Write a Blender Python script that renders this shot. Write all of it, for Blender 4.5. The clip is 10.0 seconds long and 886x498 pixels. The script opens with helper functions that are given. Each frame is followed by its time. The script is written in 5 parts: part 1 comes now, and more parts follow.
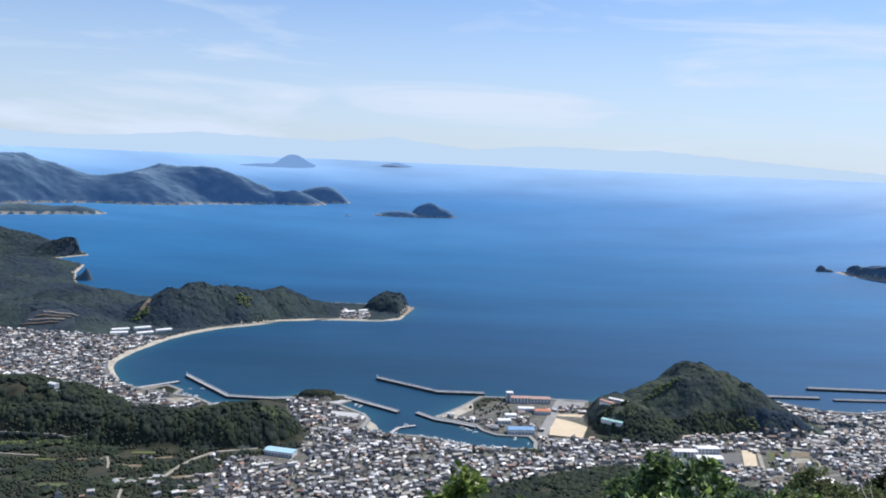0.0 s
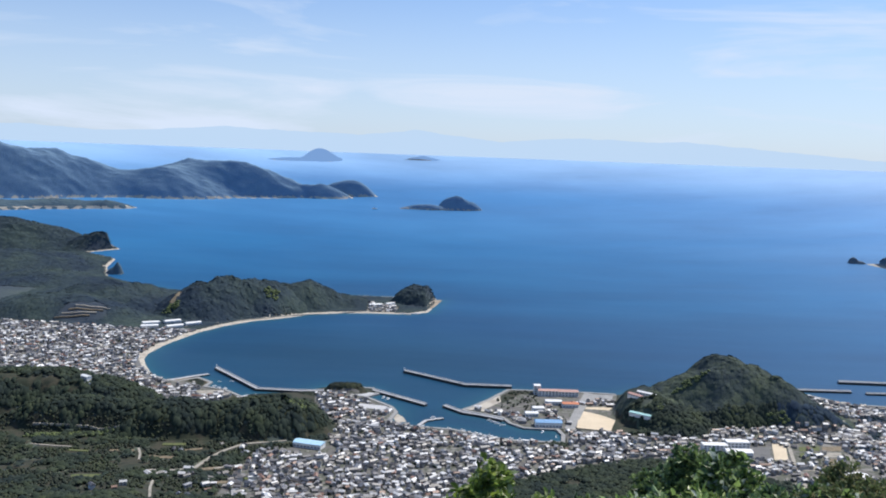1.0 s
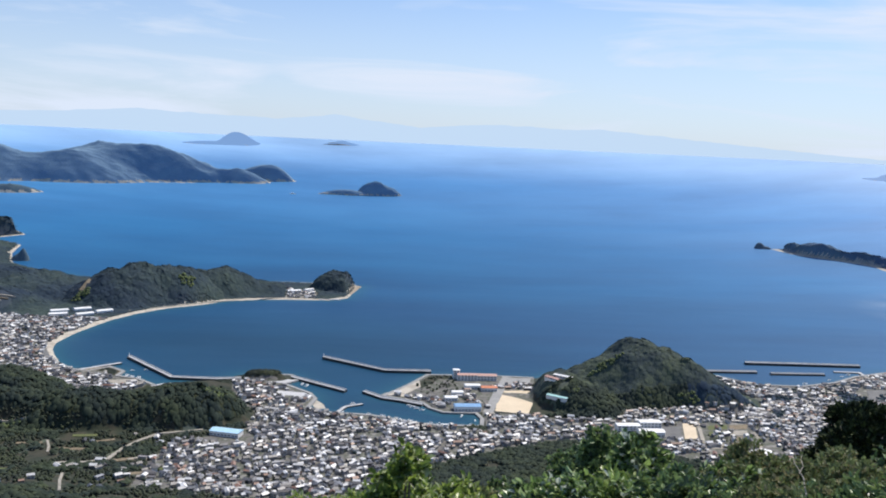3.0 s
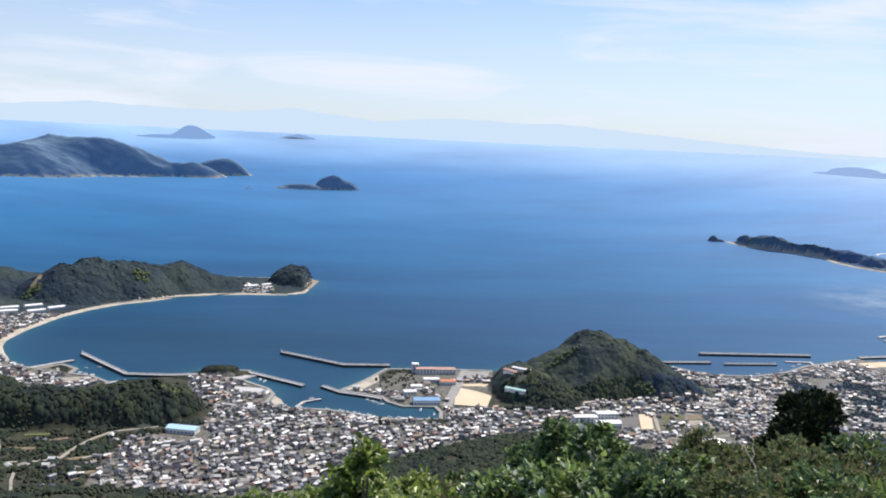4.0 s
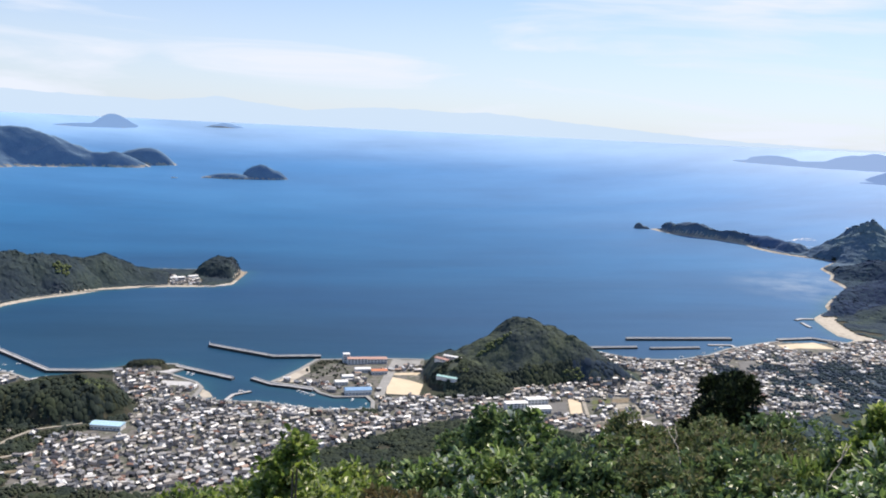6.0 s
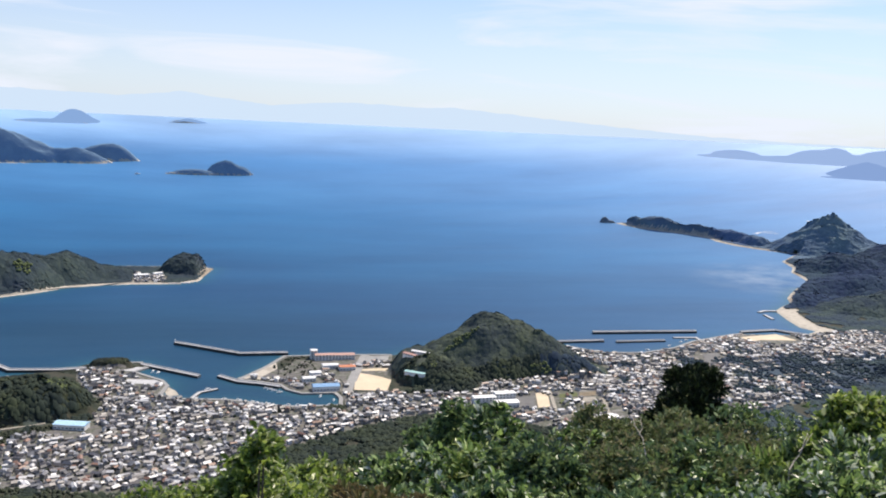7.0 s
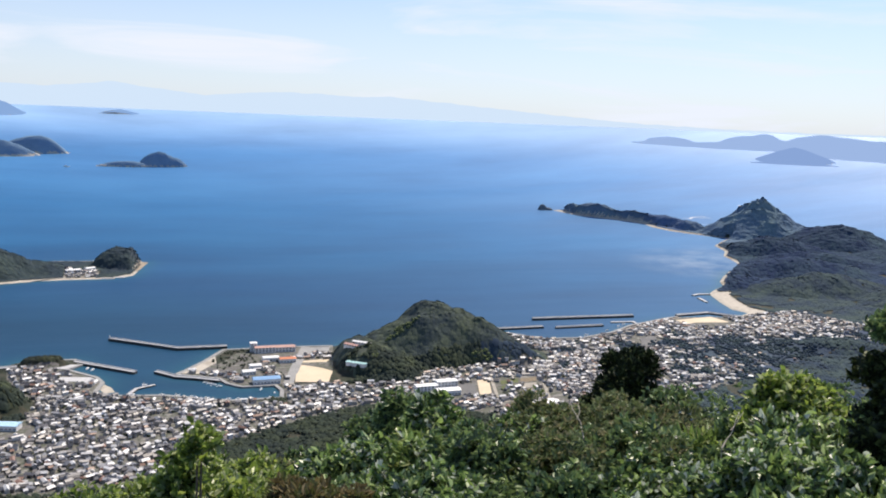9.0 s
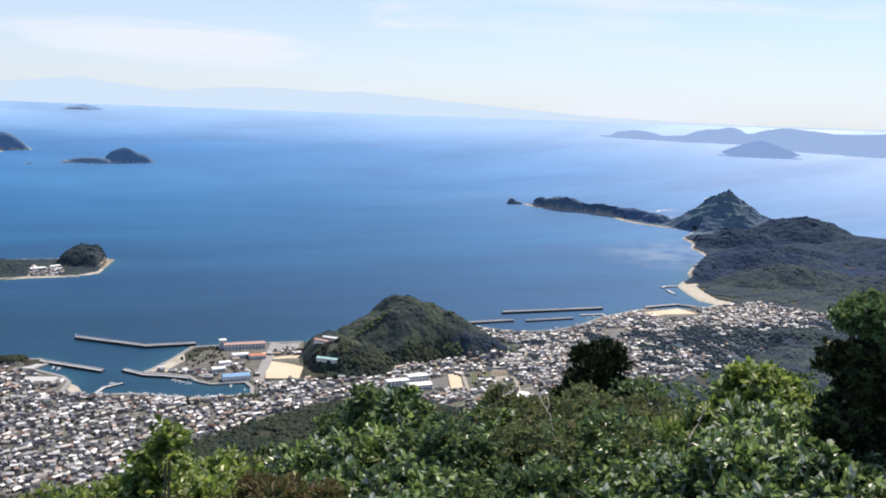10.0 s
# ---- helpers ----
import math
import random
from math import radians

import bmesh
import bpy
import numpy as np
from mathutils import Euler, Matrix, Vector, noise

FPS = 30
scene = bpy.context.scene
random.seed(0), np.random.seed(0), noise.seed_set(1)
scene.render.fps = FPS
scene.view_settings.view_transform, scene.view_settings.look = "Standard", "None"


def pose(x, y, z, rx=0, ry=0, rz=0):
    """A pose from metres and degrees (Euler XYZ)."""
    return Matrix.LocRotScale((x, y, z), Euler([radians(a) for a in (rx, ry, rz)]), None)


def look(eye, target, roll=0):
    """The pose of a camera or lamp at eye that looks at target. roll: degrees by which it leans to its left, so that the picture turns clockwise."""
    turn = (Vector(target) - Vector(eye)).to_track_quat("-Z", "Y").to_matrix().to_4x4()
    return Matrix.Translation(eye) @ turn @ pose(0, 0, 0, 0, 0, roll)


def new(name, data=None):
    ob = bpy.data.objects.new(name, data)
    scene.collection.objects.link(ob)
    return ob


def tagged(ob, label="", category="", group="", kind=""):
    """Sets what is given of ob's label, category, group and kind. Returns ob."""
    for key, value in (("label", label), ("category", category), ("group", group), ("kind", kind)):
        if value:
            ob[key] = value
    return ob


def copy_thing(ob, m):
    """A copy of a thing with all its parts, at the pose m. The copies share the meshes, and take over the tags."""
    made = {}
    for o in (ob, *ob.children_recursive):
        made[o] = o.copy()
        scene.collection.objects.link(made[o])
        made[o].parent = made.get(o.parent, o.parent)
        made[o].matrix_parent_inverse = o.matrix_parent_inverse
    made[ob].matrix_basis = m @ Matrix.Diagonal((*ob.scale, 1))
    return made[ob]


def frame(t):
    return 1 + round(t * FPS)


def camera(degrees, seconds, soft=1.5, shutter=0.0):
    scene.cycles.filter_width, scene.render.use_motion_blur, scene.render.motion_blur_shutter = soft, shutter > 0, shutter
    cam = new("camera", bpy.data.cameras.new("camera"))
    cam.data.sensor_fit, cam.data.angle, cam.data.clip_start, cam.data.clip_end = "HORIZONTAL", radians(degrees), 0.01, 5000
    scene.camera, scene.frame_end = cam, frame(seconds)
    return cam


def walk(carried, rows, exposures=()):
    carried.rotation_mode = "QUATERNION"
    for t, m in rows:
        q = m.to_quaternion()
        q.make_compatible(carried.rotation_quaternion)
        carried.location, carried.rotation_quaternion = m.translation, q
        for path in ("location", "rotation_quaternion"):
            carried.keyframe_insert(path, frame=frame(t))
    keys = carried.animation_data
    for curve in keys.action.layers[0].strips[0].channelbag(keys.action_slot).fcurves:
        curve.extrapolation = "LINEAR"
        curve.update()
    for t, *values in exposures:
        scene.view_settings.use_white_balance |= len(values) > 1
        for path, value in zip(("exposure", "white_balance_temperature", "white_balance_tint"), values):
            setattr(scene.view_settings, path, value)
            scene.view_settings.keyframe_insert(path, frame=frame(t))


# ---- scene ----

# A look-out on a mountain top, 400 m over a bay with a harbour town. Metres; x right, y ahead at the start.
EYE = Vector((0.0, 0.0, 400.0))
cam = camera(52.9, 10.0, soft=1.9)
ROWS = [  # seconds, yaw to the right, pitch, lean to the left
    (0.0, -0.003, -5.453, 2.430),
    (0.5, -1.374, -5.682, 2.178),
    (1.0, -1.722, -5.972, 2.080),
    (1.5, -0.787, -6.238, 2.152),
    (2.0, 0.706, -6.432, 2.374),
    (2.5, 2.101, -6.563, 2.534),
    (4.0, 6.230, -6.953, 2.698),
    (4.5, 7.400, -7.090, 2.706),
    (5.0, 8.530, -7.216, 2.692),
    (5.5, 9.655, -7.335, 2.701),
    (7.0, 12.905, -7.657, 2.628),
    (7.5, 13.890, -7.768, 2.528),
    (8.0, 14.875, -7.914, 2.475),
    (8.5, 15.881, -8.055, 2.377),
    (9.0, 16.849, -8.191, 2.224),
    (9.5, 17.831, -8.338, 2.124),
    (10.0, 18.815, -8.472, 2.040),
]
DRIFT = 0.012  # the hand moves to the right, metres in a second
walk(cam, [(t, pose(DRIFT * t, 0, EYE.z, 0, 0, -yaw) @ pose(0, 0, 0, 90 + pitch) @ pose(0, 0, 0, 0, 0, lean))
           for t, yaw, pitch, lean in ROWS],
     [(0.0, 0.0, 6500, 10), (2.5, 0.0, 6550, 10), (4.0, 0.17, 7050, 12), (10.0, 0.2, 7250, 13)])

# ---- light ----
SUN_AZ, SUN_EL = 48.0, 55.0
world = bpy.data.worlds.new("sky")
scene.world = world
world.use_nodes = True


SKY_TINT = (0.82, 1.0, 1.24, 1)


def build_sky():
    nt = world.node_tree
    nt.nodes.clear()
    add = nt.nodes.new
    out = add("ShaderNodeOutputWorld")
    bg = add("ShaderNodeBackground")
    bg.inputs["Strength"].default_value = 0.11
    sky = add("ShaderNodeTexSky")
    sky.sky_type = "NISHITA"
    sky.sun_disc = False
    sky.sun_elevation, sky.sun_rotation = radians(SUN_EL), radians(SUN_AZ)
    sky.altitude, sky.air_density, sky.dust_density, sky.ozone_density = 400, 1.0, 0.9, 4.0
    # thin cirrus: streaks drawn out along the horizon
    co = add("ShaderNodeTexCoord")
    mp = add("ShaderNodeMapping")
    mp.inputs["Scale"].default_value = (2.2, 2.2, 17.0)
    mp.inputs["Rotation"].default_value = (0.0, radians(2.0), 0.0)
    n1 = add("ShaderNodeTexNoise")
    n1.inputs["Scale"].default_value, n1.inputs["Detail"].default_value = 1.3, 8
    n1.inputs["Roughness"].default_value, n1.inputs["Distortion"].default_value = 0.55, 0.6
    ramp = add("ShaderNodeValToRGB")
    ramp.color_ramp.elements[0].position, ramp.color_ramp.elements[1].position = 0.5, 0.74
    # the veil of thin cloud thickens towards the horizon
    sep = add("ShaderNodeSeparateXYZ")
    low = add("ShaderNodeMapRange")
    low.inputs["From Min"].default_value, low.inputs["From Max"].default_value = 0.0, 0.26
    low.inputs["To Min"].default_value, low.inputs["To Max"].default_value = 0.62, 0.0
    low.interpolation_type = "SMOOTHSTEP"
    mx = add("ShaderNodeMath")
    mx.operation = "MULTIPLY"
    mx.inputs[1].default_value = 0.75
    ad = add("ShaderNodeMath")
    ad.operation, ad.use_clamp = "ADD", True
    tint = add("ShaderNodeMix")
    tint.data_type, tint.blend_type = "RGBA", "MULTIPLY"
    tint.inputs["Factor"].default_value = 1.0
    tint.inputs["B"].default_value = SKY_TINT
    mix = add("ShaderNodeMix")
    mix.data_type = "RGBA"
    mix.inputs["B"].default_value = (6.3, 7.25, 8.8, 1)
    ln = nt.links.new
    ln(co.outputs["Generated"], mp.inputs["Vector"])
    ln(mp.outputs["Vector"], n1.inputs["Vector"])
    ln(n1.outputs["Fac"], ramp.inputs["Fac"])
    ln(ramp.outputs["Color"], mx.inputs[0])
    ln(co.outputs["Generated"], sep.inputs["Vector"])
    ln(sep.outputs["Z"], low.inputs["Value"])
    ln(mx.outputs["Value"], ad.inputs[0])
    ln(low.outputs["Result"], ad.inputs[1])
    ln(ad.outputs["Value"], mix.inputs["Factor"])
    ln(sky.outputs["Color"], tint.inputs["A"])
    ln(tint.outputs["Result"], mix.inputs["A"])
    ln(mix.outputs["Result"], bg.inputs["Color"])
    ln(bg.outputs["Background"], out.inputs["Surface"])


build_sky()
sun = new("sun", bpy.data.lights.new("sun", "SUN"))
sun.data.energy, sun.data.angle, sun.data.color = 4.8, radians(0.53), (1.0, 0.95, 0.87)
sun.matrix_world = look((0, 0, 900), Vector((0, 0, 900)) - Vector((
    math.sin(radians(SUN_AZ)) * math.cos(radians(SUN_EL)), math.cos(radians(SUN_AZ)) * math.cos(radians(SUN_EL)),
    math.sin(radians(SUN_EL)))))


# ---- materials ----
def material(name, colours, rough=0.8, size=5.0, bump=0.0, metal=0.0, coords="world", pick="", fine=0.25, spec=0.5,
             patch=0.0, glow=0.0, stretch=(1, 1, 1), detail=5.0):
    """A surface of some colours. size: the width of its blotches in metres; pick: island or object chooses the colour by chance."""
    m = bpy.data.materials.new(name)
    m.use_nodes = True
    nt = m.node_tree
    add, ln = nt.nodes.new, nt.links.new
    b = nt.nodes["Principled BSDF"]
    b.inputs["Roughness"].default_value, b.inputs["Metallic"].default_value = rough, metal
    b.inputs["Specular IOR Level"].default_value = spec
    place = add("ShaderNodeNewGeometry").outputs["Position"] if coords == "world" else add("ShaderNodeTexCoord").outputs["Object"]
    mp = add("ShaderNodeMapping")
    mp.inputs["Scale"].default_value = stretch
    ln(place, mp.inputs["Vector"])
    big = add("ShaderNodeTexNoise")
    big.inputs["Scale"].default_value, big.inputs["Detail"].default_value = 1.0 / size, detail
    small = add("ShaderNodeTexNoise")
    small.inputs["Scale"].default_value, small.inputs["Detail"].default_value = 9.0 / size, 3
    for n in (big, small):
        ln(mp.outputs["Vector"], n.inputs["Vector"])
    ramp = add("ShaderNodeValToRGB")
    els = ramp.color_ramp.elements
    lo, hi = (0.0, 1.0) if pick else (0.33, 0.67)
    while len(els) < len(colours):
        els.new(0.5)
    for i, c in enumerate(colours):
        els[i].position = lo + (hi - lo) * i / max(1, len(colours) - (0 if pick else 1))
        els[i].color = (*c, 1)
    if pick:
        ramp.color_ramp.interpolation = "CONSTANT"
        src = add("ShaderNodeNewGeometry").outputs["Random Per Island"] if pick == "island" else add("ShaderNodeObjectInfo").outputs["Random"]
        ln(src, ramp.inputs["Fac"])
    else:
        ln(big.outputs["Fac"], ramp.inputs["Fac"])
    # fine grain
    rg = add("ShaderNodeMapRange")
    rg.inputs["To Min"].default_value, rg.inputs["To Max"].default_value = 1 - fine * 2, 1 + fine * 2
    ln(small.outputs["Fac"], rg.inputs["Value"])
    mul = add("ShaderNodeMix")
    mul.data_type, mul.blend_type = "RGBA", "MULTIPLY"
    mul.inputs["Factor"].default_value = 1.0
    ln(ramp.outputs["Color"], mul.inputs["A"])
    ln(rg.outputs["Result"], mul.inputs["B"])
    hue = mul.outputs["Result"]
    if patch:  # broad patches of lighter and darker growth
        wide = add("ShaderNodeTexNoise")
        wide.inputs["Scale"].default_value, wide.inputs["Detail"].default_value = 1.0 / patch, 4
        ln(place, wide.inputs["Vector"])
        tone = add("ShaderNodeValToRGB")
        for e, (at, c) in zip(tone.color_ramp.elements, ((0.36, (0.74, 0.79, 0.92)), (0.7, (1.36, 1.32, 0.98)))):
            e.position, e.color = at, (*c, 1)
        ln(wide.outputs["Fac"], tone.inputs["Fac"])
        two = add("ShaderNodeMix")
        two.data_type, two.blend_type = "RGBA", "MULTIPLY"
        two.inputs["Factor"].default_value = 1.0
        ln(hue, two.inputs["A"])
        ln(tone.outputs["Color"], two.inputs["B"])
        hue = two.outputs["Result"]
    ln(hue, b.inputs["Base Color"])
    if glow:  # light that passes through a thin leaf
        thin = add("ShaderNodeBsdfTranslucent")
        ln(hue, thin.inputs["Color"])
        both = add("ShaderNodeMixShader")
        both.inputs["Fac"].default_value = glow
        ln(b.outputs["BSDF"], both.inputs[1])
        ln(thin.outputs["BSDF"], both.inputs[2])
        ln(both.outputs["Shader"], nt.nodes["Material Output"].inputs["Surface"])
    if bump:
        bp = add("ShaderNodeBump")
        bp.inputs["Strength"].default_value, bp.inputs["Distance"].default_value = 1.0, bump
        ln(small.outputs["Fac"], bp.inputs["Height"])
        ln(bp.outputs["Normal"], b.inputs["Normal"])
    return m


SEA_HAZE_HUES = [(0.0, (0.006, 0.050, 0.104)), (0.13, (0.007, 0.058, 0.140)), (0.30, (0.010, 0.091, 0.212)), (0.49, (0.021, 0.136, 0.306)), (0.81, (0.070, 0.234, 0.488)), (1.0, (0.10, 0.27, 0.53))]


def sea_material():
    """Blue water with small waves, wind lanes and calmer patches."""
    m = material("sea_water", [(0.84, 0.85, 0.87), (1.0, 1.0, 1.0), (1.18, 1.14, 1.1)], rough=0.4, size=300, fine=0.03, stretch=(0.35, 1.0, 1.0))
    nt = m.node_tree
    add, ln = nt.nodes.new, nt.links.new
    b = nt.nodes["Principled BSDF"]
    b.inputs["Specular IOR Level"].default_value = 0.31
    # haze painted into the water: deep blue in the bay, paler with distance
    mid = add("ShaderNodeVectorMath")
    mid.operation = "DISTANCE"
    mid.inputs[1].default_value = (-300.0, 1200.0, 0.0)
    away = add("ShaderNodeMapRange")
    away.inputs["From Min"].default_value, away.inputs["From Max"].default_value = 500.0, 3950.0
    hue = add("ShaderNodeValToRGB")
    while len(hue.color_ramp.elements) < len(SEA_HAZE_HUES):
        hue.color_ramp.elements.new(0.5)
    for e, (at, c) in zip(hue.color_ramp.elements, SEA_HAZE_HUES):
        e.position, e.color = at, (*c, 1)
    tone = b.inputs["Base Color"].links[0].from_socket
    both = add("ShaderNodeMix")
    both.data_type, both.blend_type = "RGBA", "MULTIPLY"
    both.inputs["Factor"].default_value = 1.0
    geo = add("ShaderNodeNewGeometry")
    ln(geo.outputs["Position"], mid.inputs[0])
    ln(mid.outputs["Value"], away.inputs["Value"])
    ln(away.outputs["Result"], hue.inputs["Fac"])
    # more haze is put into the colour as the water nears the far shore
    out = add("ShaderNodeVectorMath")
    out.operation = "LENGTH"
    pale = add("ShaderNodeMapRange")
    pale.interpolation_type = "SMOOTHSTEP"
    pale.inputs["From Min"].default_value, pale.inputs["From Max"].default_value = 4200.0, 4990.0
    sea_haze = add("ShaderNodeMix")
    sea_haze.data_type = "RGBA"
    sea_haze.inputs["B"].default_value = (0.27, 0.45, 0.69, 1)
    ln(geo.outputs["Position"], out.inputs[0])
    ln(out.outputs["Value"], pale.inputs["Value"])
    ln(pale.outputs["Result"], sea_haze.inputs["Factor"])
    ln(hue.outputs["Color"], sea_haze.inputs["A"])
    ln(sea_haze.outputs["Result"], both.inputs["A"])
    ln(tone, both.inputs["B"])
    # green-blue shallows along the shore
    shelf = add("ShaderNodeAttribute")
    shelf.attribute_name = "shelf"
    green = add("ShaderNodeMapRange")
    green.inputs["From Min"].default_value, green.inputs["From Max"].default_value = 0.05, 1.0
    green.inputs["To Min"].default_value, green.inputs["To Max"].default_value = 0.0, 0.6
    ln(shelf.outputs["Fac"], green.inputs["Value"])
    shoal = add("ShaderNodeMix")
    shoal.data_type = "RGBA"
    shoal.inputs["B"].default_value = (0.02, 0.11, 0.14, 1)
    ln(green.outputs["Result"], shoal.inputs["Factor"])
    ln(both.outputs["Result"], shoal.inputs["A"])
    # sun glitter and foam off the eastern beach, painted in as a pale patch
    off = add("ShaderNodeVectorMath")
    off.operation = "DISTANCE"
    off.inputs[1].default_value = (1550.0, 2290.0, 0.0)
    near = add("ShaderNodeMapRange")
    near.inputs["From Min"].default_value, near.inputs["From Max"].default_value = 290.0, 90.0
    mist = add("ShaderNodeTexNoise")
    mist.inputs["Scale"].default_value, mist.inputs["Detail"].default_value = 0.012, 7
    mist.inputs["Roughness"].default_value = 0.62
    amount = add("ShaderNodeMapRange")
    amount.inputs["From Min"].default_value, amount.inputs["From Max"].default_value = 0.36, 0.8
    amount.inputs["To Max"].default_value = 0.45
    times = add("ShaderNodeMath")
    times.operation = "MULTIPLY"
    glitter = add("ShaderNodeMix")
    glitter.data_type = "RGBA"
    glitter.inputs["B"].default_value = (0.42, 0.5, 0.56, 1)
    ln(geo.outputs["Position"], off.inputs[0])
    ln(geo.outputs["Position"], mist.inputs["Vector"])
    ln(off.outputs["Value"], near.inputs["Value"])
    ln(mist.outputs["Fac"], amount.inputs["Value"])
    ln(near.outputs["Result"], times.inputs[0])
    ln(amount.outputs["Result"], times.inputs[1])
    ln(times.outputs["Value"], glitter.inputs["Factor"])
    ln(shoal.outputs["Result"], glitter.inputs["A"])
    ln(glitter.outputs["Result"], b.inputs["Base Color"])
    b.inputs["IOR"].default_value = 1.33
    wave = add("ShaderNodeTexNoise")
    wave.inputs["Scale"].default_value, wave.inputs["Detail"].default_value = 0.12, 6
    wave.inputs["Roughness"].default_value = 0.65
    ln(geo.outputs["Position"], wave.inputs["Vector"])
    bp = add("ShaderNodeBump")
    bp.inputs["Strength"].default_value, bp.inputs["Distance"].default_value = 1.0, 0.5
    ln(wave.outputs["Fac"], bp.inputs["Height"])
    ln(bp.outputs["Normal"], b.inputs["Normal"])
    mp = add("ShaderNodeMapping")
    mp.inputs["Scale"].default_value = (0.0007, 0.0035, 0.001)
    ln(geo.outputs["Position"], mp.inputs["Vector"])
    lane = add("ShaderNodeTexNoise")
    lane.inputs["Scale"].default_value, lane.inputs["Detail"].default_value = 1.0, 5
    ln(mp.outputs["Vector"], lane.inputs["Vector"])
    rr = add("ShaderNodeMapRange")
    rr.inputs["From Min"].default_value, rr.inputs["From Max"].default_value = 0.35, 0.65
    rr.inputs["To Min"].default_value, rr.inputs["To Max"].default_value = 0.42, 0.6
    ln(lane.outputs["Fac"], rr.inputs["Value"])
    ln(rr.outputs["Result"], b.inputs["Roughness"])
    return m


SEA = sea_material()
# farther woods carry the blue of haze in their base colours
WOOD_FLOOR = material("forest_understory", [(0.055, 0.072, 0.061), (0.066, 0.082, 0.068), (0.076, 0.095, 0.070)], 0.95, 12, 0.3, patch=55)
FLOOR_WEST = material("hazed_western_understory", [(0.033, 0.049, 0.064), (0.036, 0.053, 0.069), (0.041, 0.061, 0.072)], 0.95, 14, 0.3, patch=110)
FLOOR_EAST = material("hazed_eastern_understory", [(0.020, 0.040, 0.081), (0.024, 0.045, 0.087), (0.029, 0.052, 0.089)], 0.95, 14, 0.3, patch=140)
FLOOR_SPIT = material("hazed_spit_understory", [(0.101, 0.158, 0.227), (0.114, 0.170, 0.240), (0.126, 0.185, 0.248)], 0.95, 14, 0.3, patch=140)
CANOPY = material("tree_canopy", [(0.060, 0.078, 0.070), (0.068, 0.087, 0.073), (0.078, 0.097, 0.075), (0.063, 0.081, 0.076)], 0.9, 9, 0.04,
                  pick="island", fine=0.2, spec=0.1, patch=55)
CANOPY_FAR = material("hazed_far_canopy", [(0.030, 0.047, 0.062), (0.034, 0.051, 0.066), (0.040, 0.058, 0.068)], 0.9, 14, 0.04,
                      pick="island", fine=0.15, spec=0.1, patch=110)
CANOPY_DIST = material("hazed_headland_canopy", [(0.024, 0.046, 0.092), (0.028, 0.051, 0.097), (0.032, 0.060, 0.101)], 0.9, 14, 0.04,
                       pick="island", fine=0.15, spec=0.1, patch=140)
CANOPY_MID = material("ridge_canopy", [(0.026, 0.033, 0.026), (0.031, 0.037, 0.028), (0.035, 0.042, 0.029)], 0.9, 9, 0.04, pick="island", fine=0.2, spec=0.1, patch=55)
CANOPY_FOOT = material("hazed_slope_canopy", [(0.033, 0.053, 0.074), (0.038, 0.060, 0.079), (0.046, 0.068, 0.081)], 0.9, 9, 0.04, pick="island", fine=0.2, spec=0.1, patch=55)
CANOPY_SPIT = material("hazed_spit_canopy", [(0.102, 0.159, 0.243), (0.114, 0.174, 0.256), (0.127, 0.186, 0.264)], 0.9, 14, 0.04, pick="island", fine=0.15, spec=0.1, patch=140)
PALE_GROVE = material("bamboo_grove", [(0.095, 0.12, 0.055), (0.115, 0.14, 0.06), (0.08, 0.105, 0.05)], 0.9, 6, 0.15, pick="island", fine=0.2, spec=0.1)
CANOPY_DARK = material("dark_canopy", [(0.025, 0.035, 0.029), (0.032, 0.044, 0.035), (0.040, 0.052, 0.039)], 0.9, 9, 0.15, pick="island", fine=0.2, spec=0.1, patch=45)
ORCHARD = material("orchard_leaves", [(0.017, 0.026, 0.013), (0.022, 0.032, 0.015), (0.028, 0.039, 0.018)], 0.85, 6, 0.2, pick="island", fine=0.25, patch=40)
GRASS = material("grass_slope", [(0.015, 0.021, 0.011), (0.020, 0.028, 0.014), (0.043, 0.040, 0.025), (0.013, 0.020, 0.011)], 0.95, 26, 0.3, detail=13)
TOWN = material("town_ground", [(0.09, 0.087, 0.085), (0.15, 0.142, 0.13), (0.06, 0.07, 0.045), (0.22, 0.21, 0.195)], 0.9, 14, 0.1)
SAND = material("beach_sand", [(0.38, 0.345, 0.285), (0.47, 0.43, 0.36), (0.33, 0.295, 0.245)], 0.95, 20, 0.15, fine=0.1)
ROCK = material("shore_rock", [(0.2, 0.17, 0.14), (0.34, 0.28, 0.21), (0.12, 0.11, 0.1)], 0.9, 8, 0.8)
BED = material("sea_bed", [(0.15, 0.16, 0.1), (0.1, 0.12, 0.09)], 0.95, 20)
CONCRETE = material("concrete", [(0.421, 0.426, 0.430), (0.490, 0.490, 0.490), (0.353, 0.357, 0.361)], 0.85, 9, 0.05, fine=0.15)
CONCRETE_DARK = material("shaded_weedy_concrete", [(0.045, 0.045, 0.04), (0.08, 0.075, 0.065)], 0.8, 6, 0.1)
ASPHALT = material("asphalt", [(0.11, 0.11, 0.11), (0.16, 0.16, 0.155)], 0.9, 12, 0.02)
PATH = material("pale_road", [(0.27, 0.25, 0.21), (0.35, 0.32, 0.27), (0.2, 0.19, 0.16)], 0.9, 9)
DIRT = material("sports_sand", [(0.58, 0.48, 0.34), (0.66, 0.55, 0.4)], 0.95, 30, fine=0.08)
WALL_HUES = [(0.42, 0.41, 0.39), (0.62, 0.615, 0.6), (0.27, 0.255, 0.235), (0.36, 0.35, 0.335), (0.17, 0.16, 0.15), (0.42, 0.38, 0.32)]
